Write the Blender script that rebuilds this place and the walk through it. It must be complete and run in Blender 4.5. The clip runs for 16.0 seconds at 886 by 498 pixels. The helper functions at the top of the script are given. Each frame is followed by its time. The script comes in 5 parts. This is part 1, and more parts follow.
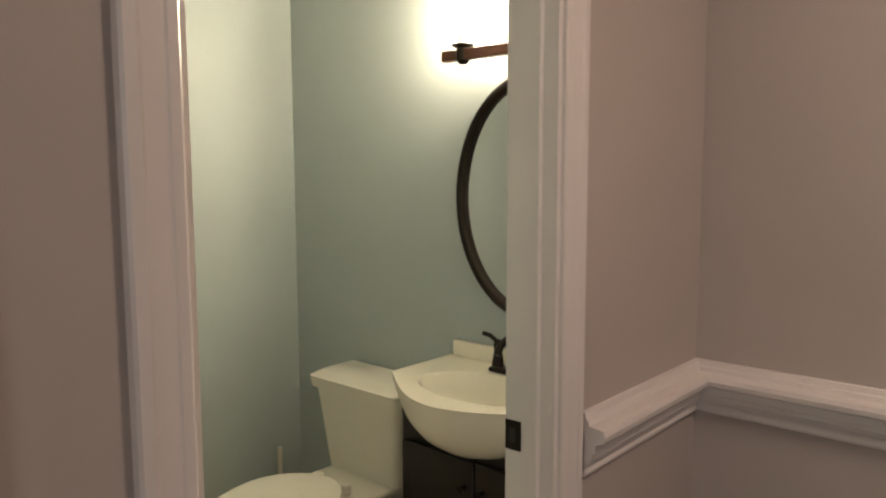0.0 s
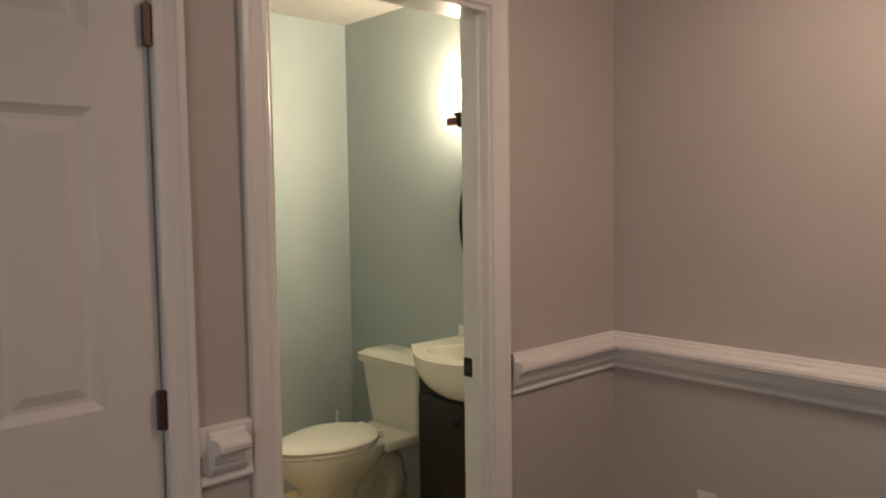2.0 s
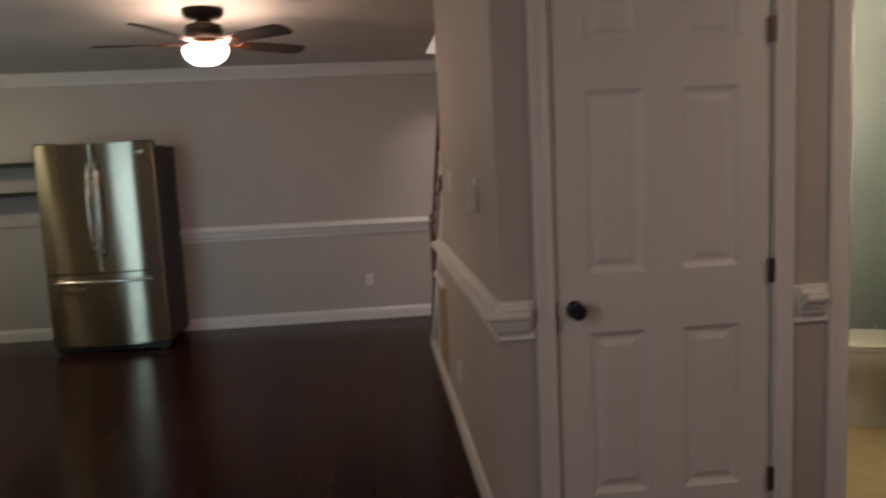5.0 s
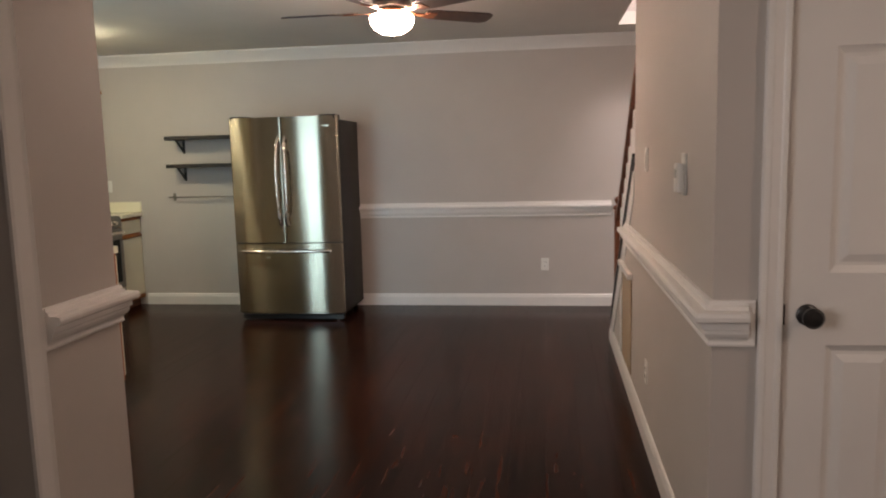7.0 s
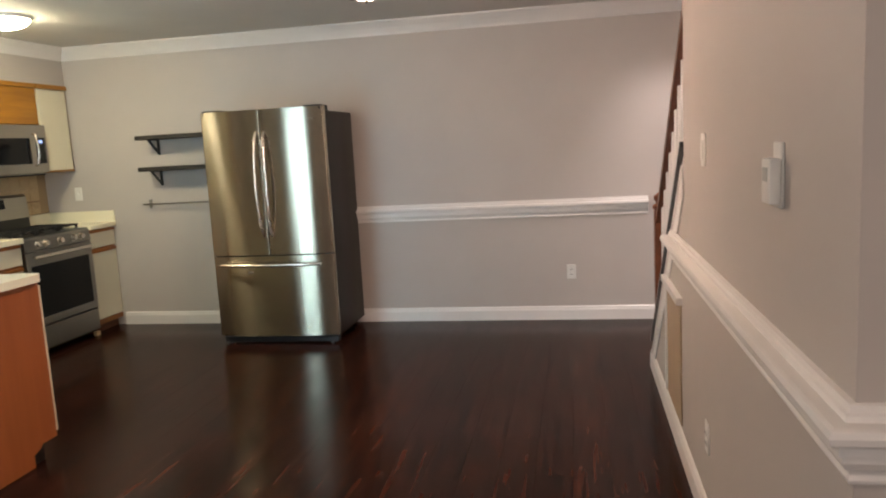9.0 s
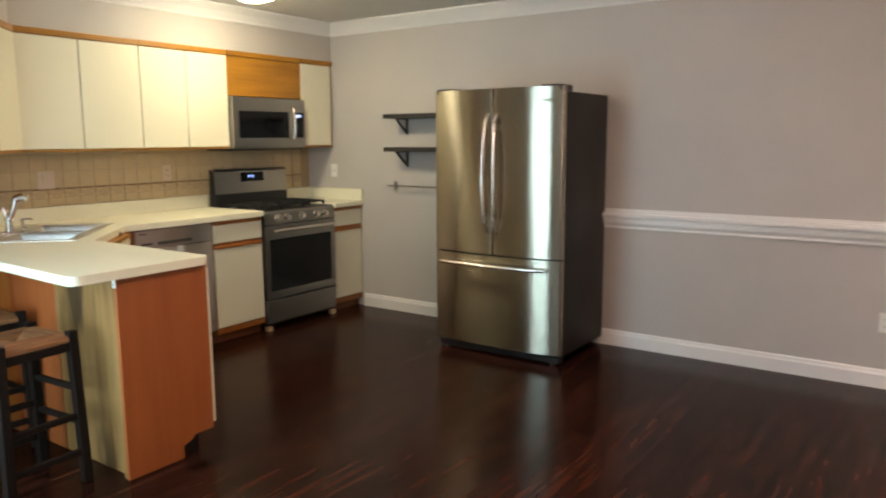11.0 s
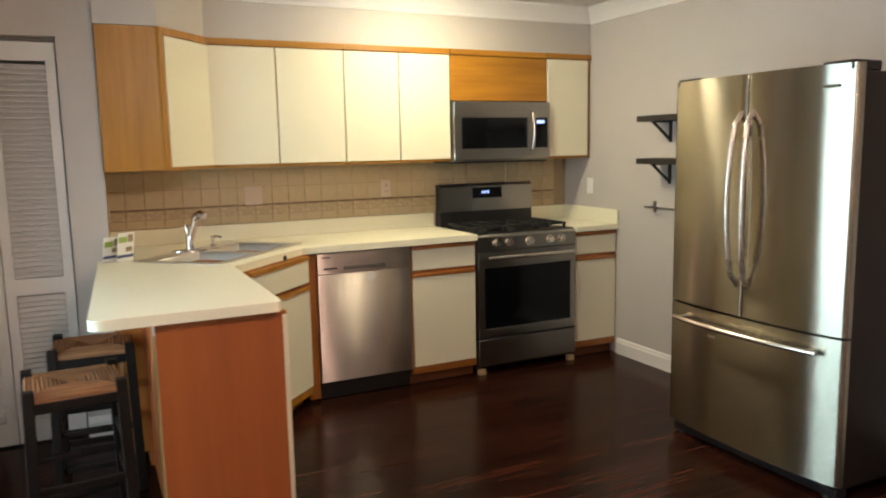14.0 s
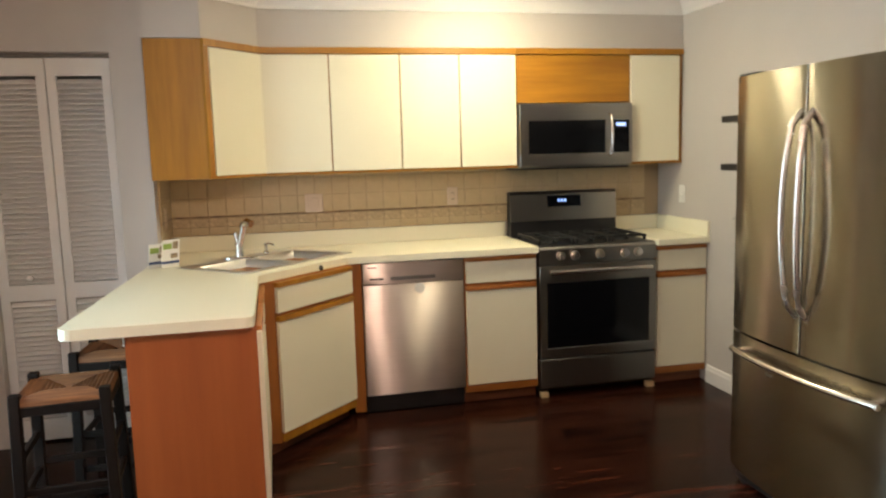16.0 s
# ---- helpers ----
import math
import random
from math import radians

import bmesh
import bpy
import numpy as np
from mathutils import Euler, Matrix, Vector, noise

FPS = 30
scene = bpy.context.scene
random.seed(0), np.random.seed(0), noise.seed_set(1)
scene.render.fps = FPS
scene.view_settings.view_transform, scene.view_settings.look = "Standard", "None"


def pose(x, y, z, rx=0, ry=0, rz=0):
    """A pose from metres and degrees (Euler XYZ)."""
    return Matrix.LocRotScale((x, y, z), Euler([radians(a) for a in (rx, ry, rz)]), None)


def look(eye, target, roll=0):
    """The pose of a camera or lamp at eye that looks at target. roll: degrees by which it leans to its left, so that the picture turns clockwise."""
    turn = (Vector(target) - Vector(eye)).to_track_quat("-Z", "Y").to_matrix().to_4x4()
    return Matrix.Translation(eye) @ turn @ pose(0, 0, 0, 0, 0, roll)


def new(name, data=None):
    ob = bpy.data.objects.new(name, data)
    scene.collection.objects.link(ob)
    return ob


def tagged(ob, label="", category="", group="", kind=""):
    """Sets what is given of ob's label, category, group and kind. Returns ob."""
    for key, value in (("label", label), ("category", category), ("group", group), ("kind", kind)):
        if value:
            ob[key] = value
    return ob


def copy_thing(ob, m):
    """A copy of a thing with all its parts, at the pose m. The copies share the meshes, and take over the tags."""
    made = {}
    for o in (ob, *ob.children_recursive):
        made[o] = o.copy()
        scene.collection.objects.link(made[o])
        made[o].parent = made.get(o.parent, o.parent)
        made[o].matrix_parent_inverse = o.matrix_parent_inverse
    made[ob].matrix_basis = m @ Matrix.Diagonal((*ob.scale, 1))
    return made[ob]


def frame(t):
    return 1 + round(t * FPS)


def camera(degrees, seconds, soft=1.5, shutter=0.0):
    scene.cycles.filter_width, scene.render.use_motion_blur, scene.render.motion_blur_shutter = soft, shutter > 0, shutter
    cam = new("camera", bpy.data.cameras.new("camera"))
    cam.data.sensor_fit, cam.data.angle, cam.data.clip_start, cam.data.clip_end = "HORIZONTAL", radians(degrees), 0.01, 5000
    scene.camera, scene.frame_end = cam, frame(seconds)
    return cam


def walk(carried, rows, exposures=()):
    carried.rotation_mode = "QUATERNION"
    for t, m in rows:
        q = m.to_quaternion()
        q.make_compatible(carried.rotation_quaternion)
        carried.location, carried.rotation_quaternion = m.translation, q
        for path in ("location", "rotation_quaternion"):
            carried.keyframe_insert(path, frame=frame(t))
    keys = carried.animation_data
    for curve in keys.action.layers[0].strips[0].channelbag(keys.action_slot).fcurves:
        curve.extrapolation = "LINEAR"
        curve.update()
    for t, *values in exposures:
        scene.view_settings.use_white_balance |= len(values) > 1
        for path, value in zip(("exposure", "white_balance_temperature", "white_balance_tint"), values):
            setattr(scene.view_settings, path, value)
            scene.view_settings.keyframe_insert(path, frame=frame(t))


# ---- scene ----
cam = camera(61.8, 16.0, soft=2.0, shutter=0.5)
PATH = [
    (0, (0.768, 0.841, 1.499), (-0.55, 2.331, 1.284), -0.2),
    (0.5, (0.937, 0.721, 1.503), (-0.38, 2.217, 1.338), -0.6),
    (1, (1.17, 0.571, 1.498), (-0.133, 2.08, 1.334), -1.1),
    (1.5, (1.391, 0.471, 1.504), (0.002, 1.903, 1.367), -2.1),
    (2, (1.611, 0.351, 1.51), (0.145, 1.705, 1.374), -0.8),
    (2.5, (1.796, 0.223, 1.496), (0.297, 1.541, 1.364), -2.0),
    (3, (2.0, 0.117, 1.47), (0.477, 1.396, 1.256), -3.4),
    (3.5, (2.209, 0.043, 1.47), (0.556, 1.148, 1.262), -1.8),
    (4, (2.36, -0.064, 1.484), (0.569, 0.799, 1.272), -1.6),
    (4.5, (2.416, -0.246, 1.497), (0.481, 0.239, 1.357), -2.0),
    (5, (2.497, -0.414, 1.489), (0.519, -0.236, 1.255), -2.7),
    (5.2, (2.536, -0.474, 1.485), (0.557, -0.367, 1.217), -2.1),
    (7.3, (2.107, -0.478, 1.442), (0.149, -0.781, 1.174), -1.4),
    (7.5, (2.029, -0.480, 1.440), (0.073, -0.781, 1.147), -1.3),
    (8, (1.760, -0.500, 1.421), (-0.188, -0.791, 1.075), -2.5),
    (8.2, (1.657, -0.517, 1.429), (-0.294, -0.820, 1.107), -2.8),
    (10.3, (0.597, -0.288, 1.462), (-1.263, -0.962, 1.175), -2.0),
    (10.5, (0.484, -0.296, 1.462), (-1.313, -1.127, 1.174), -1.3),
    (11, (0.243, -0.225, 1.462), (-1.381, -1.353, 1.166), -0.3),
    (11.5, (0.010, -0.293, 1.430), (-1.508, -1.565, 1.142), -1.9),
    (12, (-0.211, -0.354, 1.433), (-1.605, -1.759, 1.148), -2.7),
    (12.5, (-0.468, -0.390, 1.450), (-1.701, -1.939, 1.167), -2.4),
    (13, (-0.718, -0.434, 1.451), (-1.877, -2.040, 1.171), -2.7),
    (13.5, (-0.965, -0.440, 1.466), (-2.021, -2.117, 1.195), -2.9),
    (14, (-1.269, -0.360, 1.482), (-2.137, -2.141, 1.211), -1.1),
    (14.5, (-1.528, -0.350, 1.478), (-2.384, -2.138, 1.213), -1.6),
    (15, (-1.726, -0.388, 1.440), (-2.439, -2.238, 1.174), -0.1),
    (15.5, (-1.883, -0.372, 1.468), (-2.453, -2.264, 1.160), -1.8),
    (16, (-2.001, -0.354, 1.489), (-2.440, -2.289, 1.235), -1.6),
]
EXPOSURES = [(0, -0.3), (3.4, -0.35), (4.6, -0.70), (5.2, -0.85), (7.3, 0.36), (8.2, 0.56), (10.3, 0.60), (12, 0.50), (13, 0.62), (14, 0.72), (16, 0.80)]
walk(cam, [(t, look(eye, target, roll)) for t, eye, target, roll in PATH], EXPOSURES)

# ---- world and lights ----
world = bpy.data.worlds.new("world")
scene.world = world
world.use_nodes = True
wn = world.node_tree.nodes
sky = wn.new("ShaderNodeTexSky")
sky.sky_type, sky.sun_disc = "NISHITA", False
sky.sun_elevation, sky.sun_rotation = radians(38), radians(100)
world.node_tree.links.new(sky.outputs[0], wn["Background"].inputs[0])
wn["Background"].inputs[1].default_value = 0.12

LAMP_FAN, LAMP_KITCHEN, LAMP_BATH, LAMP_ENTRY = 116.0, 69.0, 390.0, 66.0
DAY_DINING, FILL_ENTRY, DAY_STAIR = 17.0, 25.0, 110.0


def area(name, m, w, h, power, colour, spread=180):
    d = bpy.data.lights.new(name, "AREA")
    d.shape, d.size, d.size_y, d.energy, d.color, d.spread = "RECTANGLE", w, h, power, colour, radians(spread)
    ob = new(name, d)
    ob.matrix_world = m
    return ob


# daylight through the glass door beside the breakfast bar
area("daylight_dining", look((-0.23, -3.10, 1.12), (-2.0, -3.12, 1.0)), 0.98, 1.9, DAY_DINING, (0.62, 0.87, 1.0), 120)
# light that falls down the stairwell from the floor above
area("daylight_stairwell", look((-2.9, 0.57, 3.9), (-2.91, 0.57, 2.0)), 1.6, 0.7, DAY_STAIR, (1.0, 0.87, 0.85))
# lamp added at an assumed, unseen entry window to light the corner wall
area("entry_fill", look((2.2, -1.98, 1.58), (2.2, 0.0, 1.35)), 1.3, 0.95, FILL_ENTRY, (1.0, 0.91, 0.87))


# ---- materials ----
def material(name):
    m = bpy.data.materials.new(name)
    m.use_nodes = True
    return m, m.node_tree.nodes, m.node_tree.links, m.node_tree.nodes["Principled BSDF"]


def coords(n, l, scale=(1, 1, 1), kind="Object"):
    c = n.new("ShaderNodeTexCoord")
    mp = n.new("ShaderNodeMapping")
    mp.inputs["Scale"].default_value = scale
    l.new(c.outputs[kind], mp.inputs[0])
    return mp.outputs[0]


def noise_tex(n, l, vec, scale, detail=4.0, rough=0.55):
    t = n.new("ShaderNodeTexNoise")
    t.inputs["Scale"].default_value, t.inputs["Detail"].default_value = scale, detail
    t.inputs["Roughness"].default_value = rough
    l.new(vec, t.inputs["Vector"])
    return t.outputs["Fac"]


def ramp(n, l, fac, stops):
    r = n.new("ShaderNodeValToRGB")
    e = r.color_ramp.elements
    while len(e) < len(stops):
        e.new(0.5)
    for k, (p, c) in enumerate(stops):
        e[k].position, e[k].color = p, (*c, 1)
    l.new(fac, r.inputs[0])
    return r.outputs[0]


def bump(n, l, p, height, strength, distance):
    b = n.new("ShaderNodeBump")
    b.inputs["Strength"].default_value, b.inputs["Distance"].default_value = strength, distance
    l.new(height, b.inputs["Height"])
    l.new(b.outputs[0], p.inputs["Normal"])


def tint(c, k):
    return tuple(min(1.0, v * k) for v in c)


def paint(name, colour, rough=0.5, var=0.06, grain=160.0, relief=0.15, metal=0.0, stain=2.3):
    m, n, l, p = material(name)
    v = coords(n, l)
    big = noise_tex(n, l, v, stain, 5)
    c = ramp(n, l, big, [(0.3, tint(colour, 1 - var)), (0.7, tint(colour, 1 + var))])
    l.new(c, p.inputs["Base Color"])
    fine = noise_tex(n, l, v, grain, 3)
    r = n.new("ShaderNodeMapRange")
    r.inputs["To Min"].default_value, r.inputs["To Max"].default_value = max(0.02, rough - 0.06), rough + 0.06
    l.new(big, r.inputs[0])
    l.new(r.outputs[0], p.inputs["Roughness"])
    p.inputs["Metallic"].default_value = metal
    bump(n, l, p, fine, relief, 0.002)
    return m


def wood(name, dark, light, axis=0, rough=0.4, scale=1.0, relief=0.12, per_object=0.0, coat=0.0, spec=0.5, blotch=0.0):
    m, n, l, p = material(name)
    st = [14.0 * scale] * 3
    st[axis] = (0.95 if per_object else 1.1) * scale
    v = coords(n, l, tuple(st))
    if per_object:
        info = n.new("ShaderNodeObjectInfo")
        add = n.new("ShaderNodeVectorMath")
        add.operation = "MULTIPLY_ADD"
        add.inputs[1].default_value = (37.0, 37.0, 37.0)
        l.new(info.outputs["Random"], add.inputs[0])
        l.new(v, add.inputs[2])
        v = add.outputs[0]
    f = noise_tex(n, l, v, 1.0, 3 if per_object else 8, 0.5 if per_object else 0.62)
    mid = tuple((a + b) / 2 for a, b in zip(dark, light))
    if per_object:
        # short bright flecks of figure over the long grain
        fv = n.new("ShaderNodeVectorMath")
        fv.operation = "MULTIPLY"
        fv.inputs[1].default_value = (1.7, 1.3, 1.3)
        l.new(v, fv.inputs[0])
        fleck = noise_tex(n, l, fv.outputs[0], 1.0, 2, 0.5)
        mx = n.new("ShaderNodeMath")
        mx.operation = "MULTIPLY_ADD"
        mx.inputs[1].default_value = 0.50
        l.new(fleck, mx.inputs[0])
        half = n.new("ShaderNodeMath")
        half.operation = "MULTIPLY"
        half.inputs[1].default_value = 0.5
        l.new(f, half.inputs[0])
        l.new(half.outputs[0], mx.inputs[2])
        f = mx.outputs[0]
    c = ramp(n, l, f, [(0.38, dark), (0.52, tuple(a + (b - a) * 0.36 for a, b in zip(dark, light))), (0.68, light)] if per_object else [(0.30, dark), (0.52, mid), (0.72, light)])
    if per_object:
        hv = n.new("ShaderNodeHueSaturation")
        mr = n.new("ShaderNodeMapRange")
        mr.inputs["To Min"].default_value, mr.inputs["To Max"].default_value = 1 - per_object, 1 + per_object
        l.new(info.outputs["Random"], mr.inputs[0])
        l.new(mr.outputs[0], hv.inputs["Value"])
        l.new(c, hv.inputs["Color"])
        c = hv.outputs[0]
    if blotch:
        # soft upright dark blotches multiplied into the panel's colour
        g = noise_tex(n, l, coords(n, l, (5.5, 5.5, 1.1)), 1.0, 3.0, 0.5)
        k = 1 - blotch
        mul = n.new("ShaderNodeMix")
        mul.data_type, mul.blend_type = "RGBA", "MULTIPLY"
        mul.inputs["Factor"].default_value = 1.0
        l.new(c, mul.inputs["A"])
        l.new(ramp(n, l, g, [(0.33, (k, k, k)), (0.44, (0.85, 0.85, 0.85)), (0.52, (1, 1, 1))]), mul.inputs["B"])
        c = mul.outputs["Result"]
    l.new(c, p.inputs["Base Color"])
    r = n.new("ShaderNodeMapRange")
    r.inputs["To Min"].default_value, r.inputs["To Max"].default_value = rough + 0.08, rough - 0.05
    l.new(f, r.inputs[0])
    l.new(r.outputs[0], p.inputs["Roughness"])
    p.inputs["Coat Weight"].default_value, p.inputs["Specular IOR Level"].default_value = coat, spec
    bump(n, l, p, f, relief, 0.002)
    return m


def steel(name, colour, rough, streak, metal=1.0, aniso=0.0):
    """Brushed metal; streak: stretch of the brushing along x, y, z."""
    m, n, l, p = material(name)
    v = coords(n, l, streak)
    f = noise_tex(n, l, v, 1.0, 3)
    w = noise_tex(n, l, coords(n, l), 1.4, 4)
    c = ramp(n, l, f, [(0.25, tint(colour, 0.96)), (0.75, tint(colour, 1.03))])
    l.new(c, p.inputs["Base Color"])
    r = n.new("ShaderNodeMapRange")
    r.inputs["To Min"].default_value, r.inputs["To Max"].default_value = rough - 0.05, rough + 0.06
    l.new(w, r.inputs[0])
    l.new(r.outputs[0], p.inputs["Roughness"])
    p.inputs["Metallic"].default_value = metal
    if aniso:
        p.inputs["Anisotropic"].default_value = aniso
        t = n.new("ShaderNodeTangent")
        t.direction_type, t.axis = "RADIAL", "Z"
        l.new(t.outputs[0], p.inputs["Tangent"])
        p.inputs["Anisotropic Rotation"].default_value = 0.25
    else:
        bump(n, l, p, f, 0.006, 0.001)
    return m


def glow(name, colour, strength):
    m, n, l, p = material(name)
    p.inputs["Base Color"].default_value = (0.9, 0.9, 0.88, 1)
    p.inputs["Emission Color"].default_value = (*colour, 1)
    p.inputs["Emission Strength"].default_value = strength
    return m


def plain(name, colour, rough=0.4, metal=0.0):
    m, n, l, p = material(name)
    p.inputs["Base Color"].default_value = (*colour, 1)
    p.inputs["Roughness"].default_value, p.inputs["Metallic"].default_value = rough, metal
    return m


M_WALL = paint("greige_wall_paint", (0.50, 0.455, 0.42), 0.62, 0.03, 220, 0.10)
M_BATH = paint("blue_grey_bath_paint", (0.42, 0.475, 0.475), 0.5, 0.03, 220, 0.10)
M_CEIL = paint("ceiling_paint", (0.66, 0.63, 0.58), 0.8, 0.03, 90, 0.25)
M_TRIM = paint("white_trim_paint", (0.78, 0.75, 0.72), 0.35, 0.03, 60, 0.05)
M_DOOR = paint("white_door_paint", (0.74, 0.71, 0.68), 0.38, 0.03, 90, 0.10)
M_PLANK = wood("dark_laminate_plank", (0.0072, 0.0029, 0.0022), (0.056, 0.0160, 0.0083), 0, 0.19, 2.0, 0.03, 0.25, 0.0, 0.10)
M_SUB = paint("floor_underlay", (0.012, 0.008, 0.006), 0.7)
M_VINYL = paint("cream_bath_vinyl", (0.58, 0.46, 0.25), 0.4, 0.10, 30, 0.10, stain=9)
M_LAM = paint("cream_cabinet_laminate", (0.74, 0.69, 0.53), 0.38, 0.02, 120, 0.05)
M_OAK = wood("honey_oak", (0.28, 0.112, 0.009), (0.44, 0.195, 0.016), 2, 0.36, 1.4, 0.10)
M_OAKX = wood("honey_oak_rail", (0.28, 0.112, 0.009), (0.44, 0.195, 0.016), 0, 0.36, 1.4, 0.10)
# same oak painted redder and darker where the kitchen's yellow light is weaker
M_OAKDIM = wood("honey_oak_dim", (0.25, 0.082, 0.013), (0.40, 0.142, 0.026), 2, 0.36, 1.4, 0.10)
M_OAKDIMX = wood("honey_oak_dim_rail", (0.25, 0.082, 0.013), (0.40, 0.142, 0.026), 0, 0.36, 1.4, 0.10)
M_END = wood("reddish_end_panel", (0.28, 0.071, 0.017), (0.375, 0.104, 0.026), 2, 0.40, 0.6, 0.05)
M_BIRCH = wood("bare_ply_side_panel", (0.21, 0.105, 0.032), (0.38, 0.215, 0.072), 2, 0.5, 0.8, 0.10, blotch=0.80)
M_COUNTER = paint("cream_laminate_top", (0.82, 0.775, 0.59), 0.34, 0.02, 300, 0.04)
M_TILE = paint("tan_glazed_tile", (0.52, 0.40, 0.235), 0.36, 0.10, 40, 0.08, stain=9)
M_BAND = paint("printed_border_tile", (0.47, 0.355, 0.21), 0.36, 0.22, 70, 0.08, stain=55)
M_LINER = paint("brown_liner_tile", (0.27, 0.175, 0.095), 0.36, 0.60, 60, 0.08, stain=28)
M_GROUT = paint("tan_grout", (0.37, 0.275, 0.165), 0.85, 0.08, 200, 0.3)
M_STEEL = steel("brushed_stainless", (0.385, 0.35, 0.28), 0.23, (2, 2, 260), 1.0, 1.0)
M_STEEL_DK = steel("grey_stainless", (0.30, 0.285, 0.265), 0.32, (2, 2, 260), 1.0, 0.8)
M_STEEL_MID = steel("mid_stainless", (0.40, 0.38, 0.345), 0.30, (2, 2, 260), 1.0, 0.8)
M_DWSTEEL = steel("dishwasher_stainless", (0.82, 0.72, 0.65), 0.38, (2, 2, 260), 0.97, 1.0)
M_CHROME = steel("polished_chrome", (0.70, 0.69, 0.67), 0.17, (30, 30, 30))
M_HANDLE = steel("satin_handle", (0.76, 0.70, 0.64), 0.26, (60, 60, 60))
M_SINK = steel("sink_steel", (0.74, 0.73, 0.70), 0.36, (90, 8, 8))
M_FRSIDE = paint("dark_grey_enamel", (0.024, 0.019, 0.016), 0.42, 0.05, 300, 0.15)
M_FRSIDE.node_tree.nodes["Principled BSDF"].inputs["Specular IOR Level"].default_value = 0.25
M_BLACK = paint("black_enamel", (0.014, 0.013, 0.013), 0.30, 0.2, 200, 0.1)
M_IRON = paint("cast_iron", (0.012, 0.012, 0.012), 0.55, 0.2, 400, 0.4)
M_GLASSBLK = plain("black_oven_glass", (0.004, 0.004, 0.005), 0.10)
M_GLASSBLK.node_tree.nodes["Principled BSDF"].inputs["Specular IOR Level"].default_value = 0.28
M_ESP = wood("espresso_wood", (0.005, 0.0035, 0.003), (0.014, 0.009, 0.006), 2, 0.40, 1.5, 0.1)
M_SHELF = wood("black_brown_shelf", (0.010, 0.008, 0.007), (0.025, 0.018, 0.014), 1, 0.5, 1.5, 0.15)
M_BRONZE = paint("oil_rubbed_bronze", (0.022, 0.016, 0.012), 0.38, 0.25, 120, 0.1, 0.7)
M_HINGE = paint("aged_bronze_hinge", (0.12, 0.078, 0.06), 0.4, 0.2, 120, 0.1, 0.6)
M_RUST = wood("rustic_brown_bar", (0.06, 0.022, 0.010), (0.16, 0.06, 0.025), 0, 0.5, 1.5, 0.2)
M_COPPER = paint("antique_copper", (0.30, 0.11, 0.05), 0.35, 0.2, 120, 0.1, 0.9)
M_PORC = paint("white_porcelain", (0.80, 0.77, 0.68), 0.12, 0.01, 20, 0.01)
M_BISC = paint("cream_cultured_marble", (0.82, 0.78, 0.66), 0.20, 0.02, 20, 0.01)
M_RUSH = wood("woven_rush", (0.10, 0.034, 0.010), (0.32, 0.128, 0.040), 0, 0.7, 5.0, 0.8)
M_RUSHY = wood("woven_rush_cross", (0.10, 0.034, 0.010), (0.32, 0.128, 0.040), 1, 0.7, 5.0, 0.8)
M_STOOL = wood("black_brown_stool_wood", (0.006, 0.0040, 0.0032), (0.014, 0.0085, 0.0062), 2, 0.55, 1.5, 0.1, spec=0.14)
M_PLATE = paint("white_plastic_plate", (0.76, 0.74, 0.70), 0.35, 0.02)
M_IVORY = paint("ivory_plastic_plate", (0.62, 0.52, 0.27), 0.4, 0.02)
M_TANPLATE = paint("tan_plastic_plate", (0.62, 0.50, 0.39), 0.4, 0.02)
M_SATIN = plain("grey_lcd", (0.36, 0.37, 0.34), 0.3)
M_SLOT = plain("dark_slot", (0.02, 0.018, 0.016), 0.6)
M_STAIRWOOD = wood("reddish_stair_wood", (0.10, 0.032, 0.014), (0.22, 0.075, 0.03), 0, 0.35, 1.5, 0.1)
M_PANEL = paint("beige_access_panel", (0.40, 0.30, 0.20), 0.6, 0.08)
M_PAPER = paint("leaflet_paper", (0.80, 0.79, 0.75), 0.6, 0.02)
M_GREEN = plain("leaflet_green", (0.30, 0.42, 0.10), 0.6)
M_BLUE = plain("leaflet_blue", (0.06, 0.09, 0.20), 0.6)
M_PHOTO = paint("leaflet_photo", (0.30, 0.22, 0.14), 0.6, 0.5, 90, 0.05, stain=60)
M_WOODFOOT = wood("pale_wood_block", (0.5, 0.34, 0.17), (0.62, 0.45, 0.26), 0, 0.6)
M_BLADE = wood("dark_fan_blade", (0.02, 0.010, 0.007), (0.05, 0.024, 0.014), 0, 0.4, 1.5)
M_GLOBE = glow("lit_frosted_globe", (1.0, 0.73, 0.585), LAMP_FAN)
M_DOME = glow("lit_ceiling_dome", (1.0, 0.89, 0.60), LAMP_KITCHEN)
M_ENTRY = glow("lit_entry_dome", (1.0, 0.73, 0.58), LAMP_ENTRY)
M_BULB = glow("lit_candle_bulb", (1.0, 0.82, 0.58), LAMP_BATH)
M_DISPLAY = glow("blue_digit_display", (0.16, 0.36, 1.0), 0.9)
M_MIRROR = plain("mirror_glass", (0.85, 0.87, 0.86), 0.02, 1.0)
M_OUT = paint("outdoor_greenery", (0.10, 0.16, 0.05), 0.9, 0.6, 6, 0.5, stain=1.2)


def glass_mat():
    m, n, l, p = material("window_glass")
    p.inputs["Transmission Weight"].default_value = 1.0
    p.inputs["Roughness"].default_value = 0.02
    p.inputs["Base Color"].default_value = (0.97, 0.99, 0.98, 1)
    return m


M_GLASS = glass_mat()


